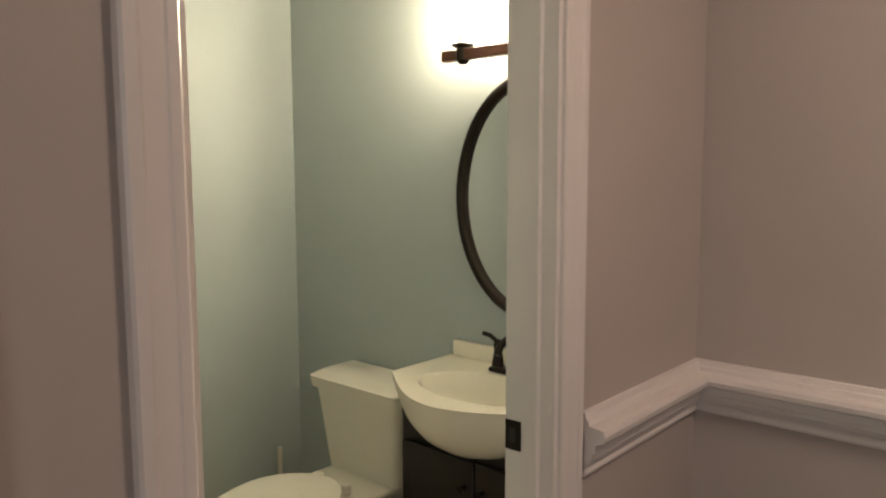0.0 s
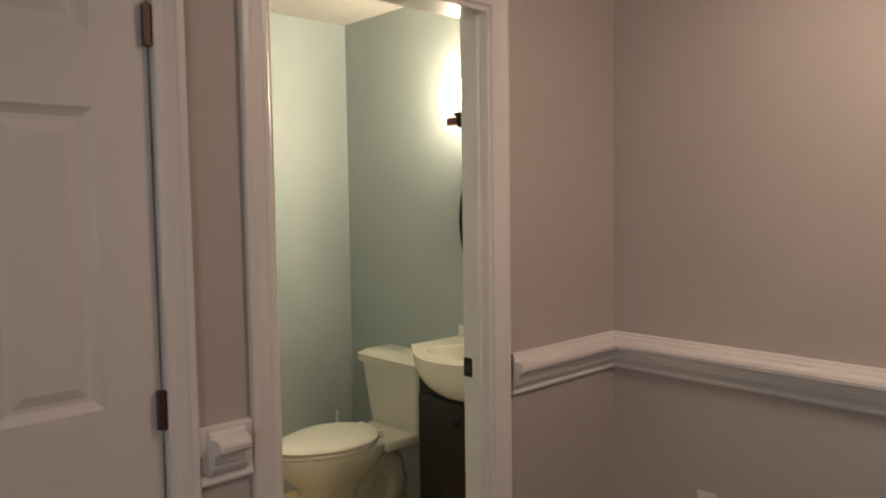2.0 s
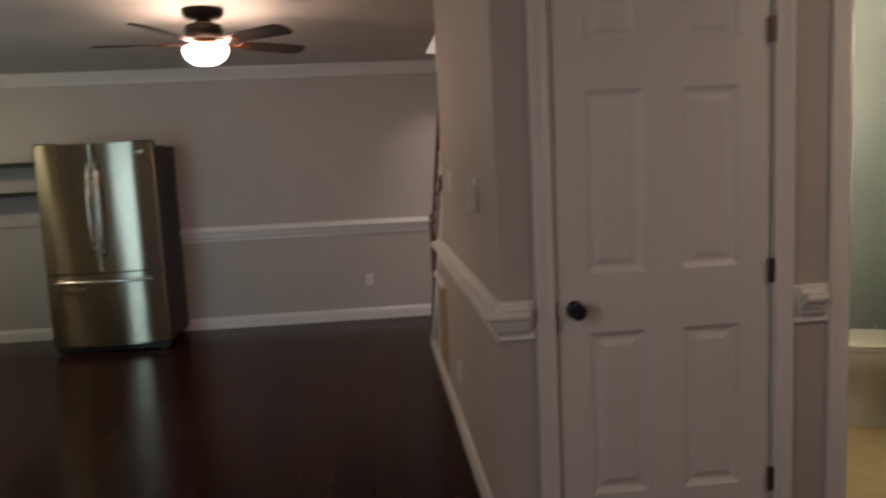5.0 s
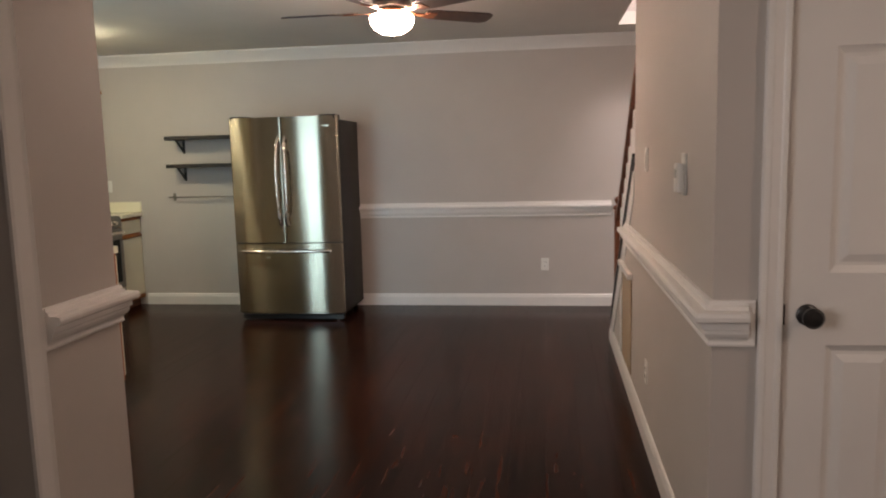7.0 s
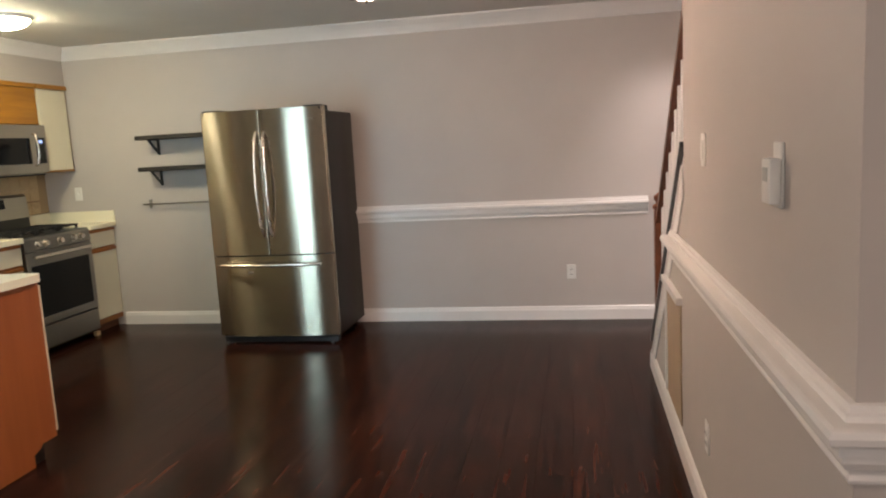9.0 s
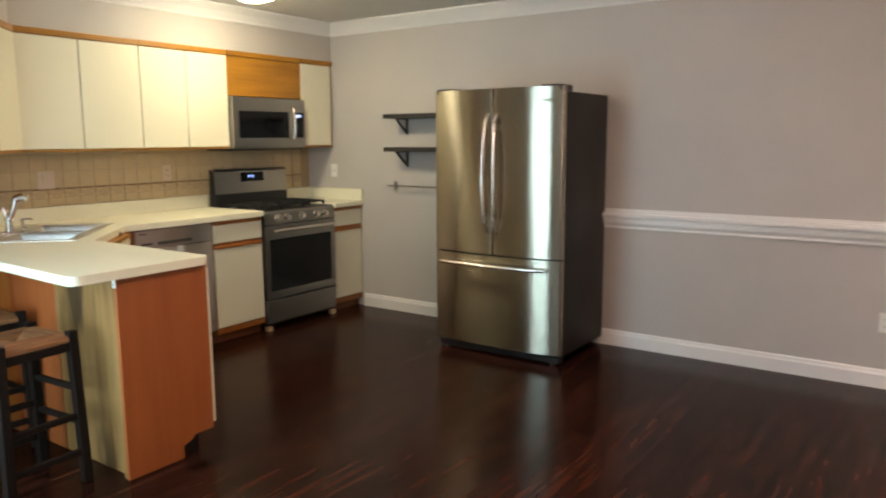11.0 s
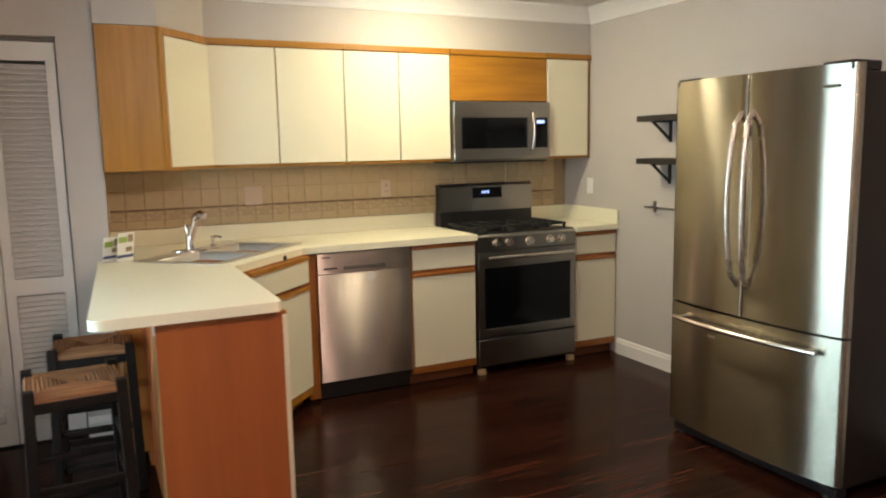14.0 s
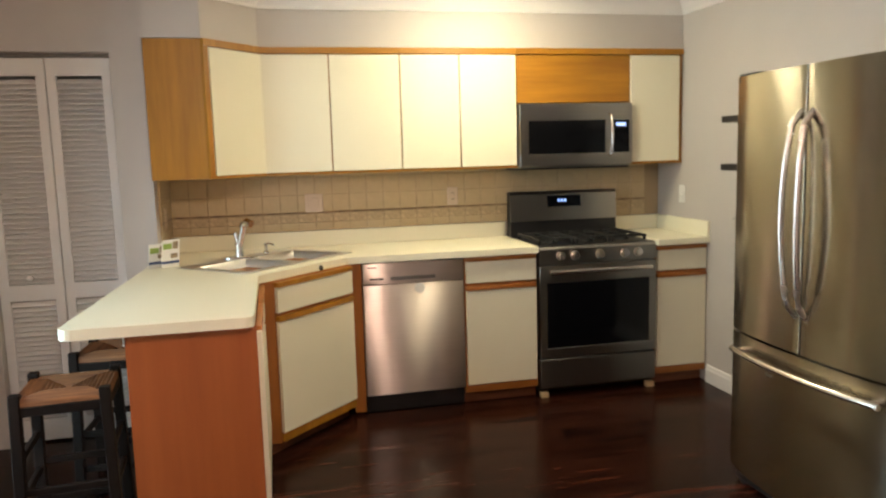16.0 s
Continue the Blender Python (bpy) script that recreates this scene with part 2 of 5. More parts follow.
# ---- mesh builders ----
def box(bm, x0, x1, y0, y1, z0, z1, b=0.0, seg=1):
    m = Matrix.LocRotScale(((x0 + x1) / 2, (y0 + y1) / 2, (z0 + z1) / 2), None, (abs(x1 - x0), abs(y1 - y0), abs(z1 - z0)))
    v = bmesh.ops.create_cube(bm, size=1.0, matrix=m)["verts"]
    if b:
        e = list({k for a in v for k in a.link_edges})
        bmesh.ops.bevel(bm, geom=e, offset=b, segments=seg, profile=0.5, affect="EDGES")
    return bm


def tube(bm, p0, p1, r0, r1=None, seg=16, caps=True):
    p0, p1 = Vector(p0), Vector(p1)
    d = p1 - p0
    m = Matrix.Translation((p0 + p1) / 2) @ d.to_track_quat("Z", "Y").to_matrix().to_4x4()
    bmesh.ops.create_cone(bm, cap_ends=caps, segments=seg, radius1=r0, radius2=r0 if r1 is None else r1, depth=d.length, matrix=m)
    return bm


def lathe(bm, prof, centre, seg=24, sx=1.0, sy=1.0):
    """Turn (radius, height) pairs about the upright through centre."""
    c = Vector(centre)
    rings = []
    for r, z in prof:
        rings.append([bm.verts.new((c.x + sx * r * math.cos(2 * math.pi * k / seg), c.y + sy * r * math.sin(2 * math.pi * k / seg), c.z + z)) for k in range(seg)])
    for a, b in zip(rings, rings[1:]):
        for k in range(seg):
            bm.faces.new((a[k], a[(k + 1) % seg], b[(k + 1) % seg], b[k]))
    bm.faces.new(rings[0][::-1])
    bm.faces.new(rings[-1])
    return bm


def prism(bm, pts, f, d0, d1):
    """Extrude a 2D outline between d0 and d1; f maps (u, v, d) to a place."""
    a = [bm.verts.new(f(u, v, d0)) for u, v in pts]
    b = [bm.verts.new(f(u, v, d1)) for u, v in pts]
    bm.faces.new(a[::-1])
    bm.faces.new(b)
    for k in range(len(pts)):
        j = (k + 1) % len(pts)
        bm.faces.new((a[k], a[j], b[j], b[k]))
    return bm


def sweep(bm, path, prof, f):
    """A moulding with mitred corners: path in a plane, profile of (offset to the path's left, depth)."""
    pts = [Vector(p) for p in path]
    rings = []
    for k, p in enumerate(pts):
        n = []
        for a, b in ((k - 1, k), (k, k + 1)):
            if a >= 0 and b < len(pts):
                d = (pts[b] - pts[a]).normalized()
                n.append(Vector((-d.y, d.x)))
        off = n[0] if len(n) == 1 else (n[0] + n[1]) / (1 + n[0].dot(n[1]))
        rings.append([bm.verts.new(f(p.x + off.x * o, p.y + off.y * o, d)) for o, d in prof])
    m = len(prof)
    for a, b in zip(rings, rings[1:]):
        for k in range(m):
            bm.faces.new((a[k], a[(k + 1) % m], b[(k + 1) % m], b[k]))
    bm.faces.new(rings[0])
    bm.faces.new(rings[-1][::-1])
    return bm


def arc_tube(bm, pts, r, seg=10):
    """A round bar through the given points."""
    pts = [Vector(p) for p in pts]
    rings = []
    up = Vector((0.31, 0.17, 0.93))
    for k, p in enumerate(pts):
        d = (pts[min(k + 1, len(pts) - 1)] - pts[max(k - 1, 0)]).normalized()
        a = d.cross(up).normalized()
        b = d.cross(a)
        rings.append([bm.verts.new(p + r * (math.cos(2 * math.pi * j / seg) * a + math.sin(2 * math.pi * j / seg) * b)) for j in range(seg)])
    for a, b in zip(rings, rings[1:]):
        for j in range(seg):
            bm.faces.new((a[j], a[(j + 1) % seg], b[(j + 1) % seg], b[j]))
    bm.faces.new(rings[0])
    bm.faces.new(rings[-1][::-1])
    return bm


def flat(u, v, d):
    return Vector((u, v, d))


def on_x(x):
    return lambda u, v, d: Vector((x + d, u, v))


def on_y(y, s=1):
    return lambda u, v, d: Vector((u, y + s * d, v))


def finish(name, bm, mat, base=(0, 0, 0), smooth=False):
    bmesh.ops.recalc_face_normals(bm, faces=bm.faces)
    me = bpy.data.meshes.new(name)
    if any(base):
        bmesh.ops.translate(bm, verts=bm.verts, vec=-Vector(base))
    bm.to_mesh(me)
    bm.free()
    me.materials.append(mat)
    if smooth:
        me.shade_smooth()
        me.set_sharp_from_angle(angle=radians(38))
    return me


def B():
    return bmesh.new()


def structure(name, bm, mat, label="", category="", smooth=False):
    return tagged(new(name, finish(name, bm, mat, smooth=smooth)), label, category, kind="structure")


BASES = {}
SHIFT = Vector((0, 0, 0))


def thing(name, base, label, category, group=""):
    ob = new(name)
    ob.empty_display_size = 0.1
    ob.location = Vector(base) + SHIFT
    BASES[ob.name] = tuple(base)
    return tagged(ob, label, category, group)


def part(name, bm, mat, parent, label="", smooth=True):
    base = BASES.get(parent.name, (0, 0, 0))
    ob = new(name, finish(name, bm, mat, base, smooth))
    ob.parent = parent
    BASES[ob.name] = base
    if label:
        ob["label"] = label
    return ob


# ---- large structure ----
XW, YB, YC, ZC = -4.645, -5.11, 2.716, 2.44      # far wall, kitchen wall, entry corner wall, ceiling
XL = -1.385                                      # kitchen's short return wall
XE, YE = 3.80, -2.05                             # entry room's east wall, stub wall's face
XD = -0.285                                      # wall with the glass door

structure("floor", box(B(), XW - 0.1, XE + 0.1, YB - 0.1, YC + 0.1, -0.12, -0.012), M_SUB, "dark wood laminate floor of the open room", "floor")
bathf = structure("floor_bathroom", box(B(), -1.70, -0.055, 1.1, 2.72, -0.012, 0.004), M_VINYL, "cream yellow vinyl bathroom floor", "floor")
SX0, SX1, SY0, SY1 = -4.16, -1.2, 0.11, 1.02
bm = box(B(), XW - 0.1, XE + 0.1, YB - 0.1, SY0, ZC, ZC + 0.1)
box(bm, XW - 0.1, XE + 0.1, SY1, YC + 0.1, ZC, ZC + 0.1)
box(bm, XW - 0.1, SX0, SY0, SY1, ZC, ZC + 0.1)
box(bm, SX1, XE + 0.1, SY0, SY1, ZC, ZC + 0.1)
structure("ceiling", bm, M_CEIL, "pale painted flat ceiling", "ceiling")

# far wall
structure("wall_west", box(B(), XW - 0.12, XW, YB - 0.12, 1.12, 0, ZC), M_WALL, "warm grey painted wall with white chair rail", "wall")
# kitchen wall
structure("wall_kitchen", box(B(), XW, XD + 0.12, YB - 0.12, YB, 0, ZC), M_WALL, "warm grey painted kitchen wall", "wall")
# corner wall of the entry
structure("wall_north", box(B(), -0.12, XE, YC, YC + 0.12, 0, ZC), M_WALL, "warm grey painted wall with white chair rail", "wall")


def wall_x(name, x0, x1, y0, y1, holes, label, mat=M_WALL):
    """A wall along y with openings (y0, y1, z0, z1)."""
    bm = B()
    y = y0
    for a, b, z0, z1 in sorted(holes):
        box(bm, x0, x1, y, a, 0, ZC)
        if z0 > 0:
            box(bm, x0, x1, a, b, 0, z0)
        box(bm, x0, x1, a, b, z1, ZC)
        y = b
    box(bm, x0, x1, y, y1, 0, ZC)
    return structure(name, bm, mat, label, "wall")


def wall_y(name, y0, y1, x0, x1, holes, label, mat=M_WALL):
    bm = B()
    x = x0
    for a, b, z0, z1 in sorted(holes):
        box(bm, x, a, y0, y1, 0, ZC)
        if z0 > 0:
            box(bm, a, b, y0, y1, 0, z0)
        box(bm, a, b, y0, y1, z1, ZC)
        x = b
    box(bm, x, x1, y0, y1, 0, ZC)
    return structure(name, bm, mat, label, "wall")


CL0, CL1, CLH = 0.188, 1.000, 2.145              # closet opening
BA0, BA1, BAH = 1.266, 2.052, 2.10               # bathroom opening
wall_x("wall_closet", -0.11, 0.0, 0.0, YC, [(CL0, CL1, 0, CLH), (BA0, BA1, 0, BAH)], "warm grey painted wall with closet and bathroom doorways")
wall_x("wall_glass_door", XD, XD + 0.12, YB, YE - 0.12, [(-3.62, -2.58, 0.02, 2.08)], "warm grey painted wall holding the glass door")
wall_y("wall_stub", YE - 0.12, YE, XD, XE, [(0.23, 1.05, 0, 2.1), (1.5, 2.9, 1.05, 2.1)], "short warm grey wall with chair rail and doorway")
wall_x("wall_east", XE, XE + 0.12, YE - 0.12, YC, [], "warm grey painted entry wall")
# room behind the stub wall's doorway
structure("wall_back_room", box(box(box(B(), 0.0, 0.1, -4.2, YE - 0.12, 0, ZC), 1.6, 1.7, -4.2, YE - 0.12, 0, ZC), 0.0, 1.7, -4.3, -4.2, 0, ZC), M_WALL, "plain wall of the room behind", "wall")
# louvred closet wall with its opening, then the kitchen return
wall_y("wall_louvre_closet", -4.67, -4.55, XL, XD, [(-1.214, -0.572, 0, 2.06)], "warm grey painted wall around the louvred closet")
structure("wall_return", box(B(), XL, XL + 0.12, YB, -4.67, 0, ZC), M_WALL, "short grey return wall beside the sink", "wall")

# bathroom shell
structure("wall_bath_back", box(B(), -1.80, -1.695, 1.0, 2.83, 0, ZC), M_BATH, "blue grey painted bathroom wall", "wall")
structure("wall_bath_mirror", box(B(), -1.695, -0.12, 2.712, 2.83, 0, ZC), M_BATH, "blue grey painted bathroom wall behind the mirror", "wall")
structure("wall_bath_side", box(B(), -1.695, -0.11, 1.04, 1.12, 0, ZC), M_BATH, "blue grey painted bathroom side wall", "wall")
bm = B()
box(bm, -0.118, -0.1105, 1.12, BA0 - 0.005, 0, ZC)
box(bm, -0.118, -0.1105, BA1 + 0.005, 2.712, 0, ZC)
box(bm, -0.118, -0.1105, BA0 - 0.005, BA1 + 0.005, BAH + 0.005, ZC)
structure("wall_bath_door_side", bm, M_BATH, "blue grey painted wall round the bathroom doorway", "wall")

# stair wall: full height to the opening, then a sloped knee wall
XS, SLOPE = -1.965, 0.875
bm = B()
box(bm, XS, -0.11, 0.0, 0.11, 0, ZC)
prism(bm, [(XS, 0), (XS, 1.29), (-3.40, 0.034), (-3.40, 0)], on_y(0.0), 0.0, 0.11)
structure("wall_stair", bm, M_WALL, "warm grey wall beside the staircase with sloped end", "wall")
structure("wall_stair_back", box(B(), XW, -0.8, 1.02, 1.04, 0, ZC), M_WALL, "plain wall behind the staircase", "wall")
structure("wall_closet_back", box(box(B(), -0.80, -0.72, 0.11, 1.04, 0, ZC), -0.72, -0.11, 1.0, 1.04, 0, ZC), M_WALL, "plain inside wall of the closet", "wall")

bm = B()
box(bm, SX0 - 0.1, SX1 + 0.1, SY0 - 0.1, SY0, ZC + 0.1, 4.1)
box(bm, SX0 - 0.1, SX1 + 0.1, SY1, SY1 + 0.1, ZC + 0.1, 4.1)
box(bm, SX0 - 0.1, SX0, SY0, SY1, ZC + 0.1, 4.1)
box(bm, SX1, SX1 + 0.1, SY0, SY1, ZC + 0.1, 4.1)
structure("wall_stairwell_upper", bm, M_WALL, "plain upper stairwell walls", "wall")
structure("ceiling_upper", box(B(), SX0 - 0.1, SX1 + 0.1, SY0 - 0.1, SY1 + 0.1, 4.1, 4.2), M_CEIL, "plain ceiling of the upper stairwell", "ceiling")

# soffit over the upper cabinets, with its slanted corner
bm = B()
UT = 2.125
prism(bm, [(XW, YB), (XL, YB), (XL, -4.50), (-1.676, -4.50), (-1.960, -4.805), (XW, -4.805)], flat, UT, ZC)
structure("wall_soffit", bm, M_WALL, "warm grey painted soffit above the cabinets", "wall")

# trim profiles
RAIL_BACK = [(0, 0.860), (.012, 0.860), (.014, 0.866), (.012, 0.872), (.010, 0.880), (.010, 0.990), (.007, 0.9965), (0, 0.9965)]
RAIL = [(0, 0.872), (.010, 0.872), (.013, 0.883), (.022, 0.890), (.028, 0.902), (.028, 0.912), (.036, 0.916), (.036, 0.934), (.050, 0.938), (.056, 0.943), (.058, 0.955), (.054, 0.966), (.046, 0.969), (.022, 0.970), (.020, 0.980), (.014, 0.984), (.012, 0.996), (0, 0.996)]
BASEB = [(0, 0), (.016, 0), (.016, .080), (.011, .094), (.010, .104), (.004, .112), (0, .112)]
CROWN = [(0, ZC - .105), (.010, ZC - .105), (.016, ZC - .088), (.045, ZC - .050), (.078, ZC - .020), (.088, ZC - .012), (.088, ZC), (0, ZC)]


def run(name, path, prof, label, category):
    return structure(name, sweep(B(), path, prof, flat), M_TRIM, label, category)


RL, BL, CR = "white moulded wooden chair rail", "white painted baseboard", "white crown moulding along the ceiling"
# the paths keep the room on their left
RETURN = 0.020


def rail(name, path, drop=0.0, open_start=False, open_end=False):
    """A chair rail: a flat backing board up to the casing and a moulding that returns to the wall short of it."""
    pts = [Vector(p) for p in path]
    ob = run(name, path, [(o, z - drop) for o, z in RAIL_BACK], RL, "chair rail")
    if open_start:
        pts[0] = pts[0] + (pts[1] - pts[0]).normalized() * RETURN
    if open_end:
        pts[-1] = pts[-1] + (pts[-2] - pts[-1]).normalized() * RETURN
    bm = sweep(B(), pts, [(o + 0.0002, z - drop) for o, z in RAIL], flat)
    for done, end, other in ((open_start, 0, 1), (open_end, -1, -2)):
        if done:
            d = (pts[end] - pts[other]).normalized()
            for v in bm.verts:
                p = Vector((v.co.x, v.co.y))
                if (p - pts[end]).dot(d) > -1e-5:
                    off = (p - pts[end] - d * (p - pts[end]).dot(d)).length
                    q = p - d * max(0.0, off - 0.012) * 0.15
                    v.co.x, v.co.y = q.x, q.y
    m = new("moulding", finish("moulding", bm, M_TRIM))
    m.parent = ob
    return ob


rail("trim_chair_rail_west", [(XW, 0.10), (XW, -3.4)], 0.022)
rail("trim_chair_rail_stair", [(0.0, 0.118), (0.0, 0.0), (-2.36, 0.0)], 0.0, open_start=True)
rail("trim_chair_rail_stub", [(0.0, 1.196), (0.0, 1.064)], 0.006, True, True)
rail("trim_chair_rail_corner", [(XE, YC), (0.0, YC), (0.0, 2.133)], -0.005)
rail("trim_chair_rail_pier", [(XD, YE - 0.10), (XD, YE), (0.149, YE)], 0.008, open_end=True)
rail("trim_chair_rail_entry", [(1.131, YE), (XE, YE)])
run("baseboard_west", [(XW, 1.0), (XW, -4.46)], BASEB, BL, "baseboard")
run("baseboard_stair", [(0.0, 0.10), (0.0, 0.0), (-3.40, 0.0)], BASEB, BL, "baseboard")
run("baseboard_stub", [(0.0, 1.197), (0.0, 1.065)], BASEB, BL, "baseboard")
run("baseboard_corner", [(XE, YC), (0.0, YC), (0.0, 2.133)], [(o, z * 1.18) for o, z in BASEB], BL, "baseboard")
run("baseboard_pier", [(XD, -2.42), (XD, YE), (0.149, YE)], BASEB, BL, "baseboard")
run("baseboard_louvre", [(XL, -4.55), (-1.216, -4.55)], BASEB, BL, "baseboard")
run("crown_west", [(XW, 1.018), (XW, -4.805), (-1.960, -4.805), (-1.676, -4.50), (XL, -4.50)], CROWN, CR, "crown moulding")


def casing(name, y0, y1, top, w, label):
    """Door casing on the x = 0 wall; opens to +x."""
    prof = [(0, 0), (0, .009), (.004, .012), (.016, .012), (.019, .010), (.022, .010), (w - .024, .0145), (w - .018, .018), (w - .004, .018), (w, .014), (w, 0)]
    return structure(name, sweep(B(), [(y0, 0.0), (y0, top), (y1, top), (y1, 0.0)], prof, on_x(0.0)), M_TRIM, label, "door casing")


casing("trim_closet_casing", CL0 + 0.006, CL1 - 0.006, CLH, 0.068, "white moulded casing round the closet door")
casing("trim_bath_casing", BA0 + 0.004, BA1 - 0.004, BAH, 0.072, "white moulded casing round the bathroom doorway")
# bathroom jamb with stop and strike plate
bm = B()
for a, b in ((BA0, BA0 + 0.016), (BA1 - 0.016, BA1)):
    box(bm, -0.118, 0.0, a, b, 0, BAH)
box(bm, -0.118, 0.0, BA0 + 0.016, BA1 - 0.016, BAH - 0.016, BAH)
box(bm, -0.068, -0.034, BA0 + 0.016, BA0 + 0.028, 0, BAH - 0.016)
box(bm, -0.068, -0.034, BA1 - 0.028, BA1 - 0.016, 0, BAH - 0.016)
structure("trim_bath_jamb", bm, M_TRIM, "white painted bathroom door jamb with stop", "door jamb")
strike = thing("strike_plate", (-0.095, BA1 - 0.018, 0.955), "dark bronze strike plate on the white door jamb", "strike plate")
part("plate", box(B(), -0.117, -0.078, BA1 - 0.0195, BA1 - 0.0165, 0.925, 0.988, 0.001), M_BRONZE, strike)
part("latch_hole", box(B(), -0.106, -0.090, BA1 - 0.0205, BA1 - 0.0197, 0.942, 0.972), M_SLOT, strike)


# ---- closet door ----
def panel_door(base, y0, y1, z1):
    """Six-panel door in the x = 0 wall."""
    th = thing("door_1", base, "closed white six-panel closet door with black knob", "door")
    th["kind"] = "structure"
    w = y1 - y0
    st, cs = 0.118, 0.140
    pw = (w - 2 * st - cs) / 2
    cols = [(y0 + st, y0 + st + pw), (y1 - st - pw, y1 - st)]
    rows = [(0.262, 0.862), (1.074, 1.708), (1.862, 2.048)]
    bm = B()
    xf, xb = -0.012, -0.047
    box(bm, xb, xf, y0, cols[0][0], 0.012, z1)
    box(bm, xb, xf, cols[1][1], y1, 0.012, z1)
    box(bm, xb, xf, cols[0][1], cols[1][0], 0.012, z1)
    zs = [0.012] + [v for r in rows for v in r] + [z1]
    for a, b in zip(zs[0::2], zs[1::2]):
        for c0, c1 in cols:
            box(bm, xb, xf, c0, c1, a, b)
    part("slab", bm, M_DOOR, th, smooth=False)
    for c0, c1 in cols:
        for r0, r1 in rows:
            bm = B()
            ring = []
            for i, x in ((0, xf - 0.0005), (0.010, xf - 0.007), (0.020, xf - 0.012), (0.030, xf - 0.012), (0.052, xf - 0.004)):
                ring.append([bm.verts.new((x, a, b)) for a, b in ((c0 + i, r0 + i), (c1 - i, r0 + i), (c1 - i, r1 - i), (c0 + i, r1 - i))])
            for a, b in zip(ring, ring[1:]):
                for k in range(4):
                    bm.faces.new((a[k], a[(k + 1) % 4], b[(k + 1) % 4], b[k]))
            bm.faces.new(ring[-1])
            part("raised_panel", bm, M_DOOR, th, smooth=False)
    yk, zk = 0.266, 0.952
    bm = lathe(B(), [(0.031, 0), (0.032, 0.004), (0.026, 0.009), (0.012, 0.012), (0.011, 0.030), (0.020, 0.036), (0.029, 0.046), (0.030, 0.058), (0.022, 0.068), (0.006, 0.071)], (0, 0, 0), 24)
    bm.transform(pose(xf, yk, zk, 0, 90, 0))
    part("knob", bm, M_BLACK, th, "round black door knob")
    for z in (0.27, 1.05, 1.89):
        bm = tube(B(), (0.004, y1 + 0.012, z - 0.044), (0.004, y1 + 0.012, z + 0.044), 0.0075, seg=12)
        box(bm, -0.010, 0.004, y1 + 0.001, y1 + 0.012, z - 0.044, z + 0.044)
        box(bm, -0.0115, 0.0045, y1 - 0.012, y1 + 0.010, z - 0.044, z + 0.044, 0.001)
        part("hinge", bm, M_HINGE, th, "dark bronze hinge")
    part("latch", box(B(), -0.020, -0.006, y0 - 0.006, y0 + 0.001, zk - 0.03, zk + 0.03), M_BRONZE, th)


panel_door((0, 0.58, 0.012), CL0 + 0.0145, CL1 - 0.012, CLH - 0.006)
structure("trim_closet_jamb", box(box(B(), -0.11, -0.0, CL0, CL0 + 0.0065, 0, CLH), -0.11, 0.0, CL1 - 0.0065, CL1, 0, CLH), M_TRIM, "white closet door jamb", "door jamb")


def plate(name, m, mat, label, kind):
    """A wall plate in local x (across) and z (up), facing local -y."""
    th = thing(name, (0, 0, 0), label, "outlet" if kind == "outlet" else "switch plate" if kind != "coax" else "wall plate")
    part("cover", box(B(), -0.036, 0.036, -0.006, 0, -0.058, 0.058, 0.003), mat, th)
    if kind == "outlet":
        for z in (-0.020, 0.020):
            f = part("socket_face", box(B(), -0.016, 0.016, -0.009, -0.005, z - 0.014, z + 0.014, 0.003), mat, th)
            for x in (-0.006, 0.006):
                part("slot", box(B(), x - 0.0015, x + 0.0015, -0.0097, -0.0088, z - 0.006, z + 0.005), M_SLOT, f)
    elif kind == "switch":
        part("toggle", box(B(), -0.005, 0.005, -0.016, -0.004, -0.010, 0.012, 0.002), mat, th)
    elif kind == "rocker":
        part("rocker", box(B(), -0.017, 0.017, -0.010, -0.005, -0.033, 0.033, 0.002), mat, th)
    else:
        part("coax_socket", tube(B(), (0, -0.005, 0), (0, -0.014, 0), 0.006, seg=12), M_BRONZE, th)
    th.matrix_basis = m
    return th


plate("outlet", pose(0.385, YC, 0.425), M_PLATE, "white double outlet on the grey wall", "outlet")
plate("wall_plate", pose(0.70, YC, 0.425), M_IVORY, "ivory coaxial wall plate on the grey wall", "coax")
plate("outlet", pose(XW, -0.50, 0.39, 0, 0, 90), M_PLATE, "white double outlet on the far grey wall", "outlet")
plate("outlet", pose(-1.40, 0.0, 0.355), M_PLATE, "white outlet low on the stair wall", "outlet")
plate("light_switch", pose(-1.46, 0.0, 1.385), M_PLATE, "white light switch on the stair wall", "rocker")
plate("light_switch", pose(XW, -4.79, 1.185, 0, 0, 90), M_PLATE, "white light switch beside the kitchen counter", "switch")
for x, z, k, lab in ((-2.25, 1.205, "rocker", "wide tan switch plate on the backsplash"), (-3.15, 1.215, "outlet", "tan outlet on the backsplash tiles")):
    ob = plate("switch_plate" if k == "rocker" else "outlet", pose(x, YB + 0.012, z, 0, 0, 180), M_TANPLATE, lab, k)
    ob.scale = (1.55 if k == "rocker" else 1, 1, 1)
plate("outlet", pose(XL - 0.012, -4.80, 1.17, 0, 0, -90), M_TANPLATE, "tan outlet on the tiled return wall", "outlet")

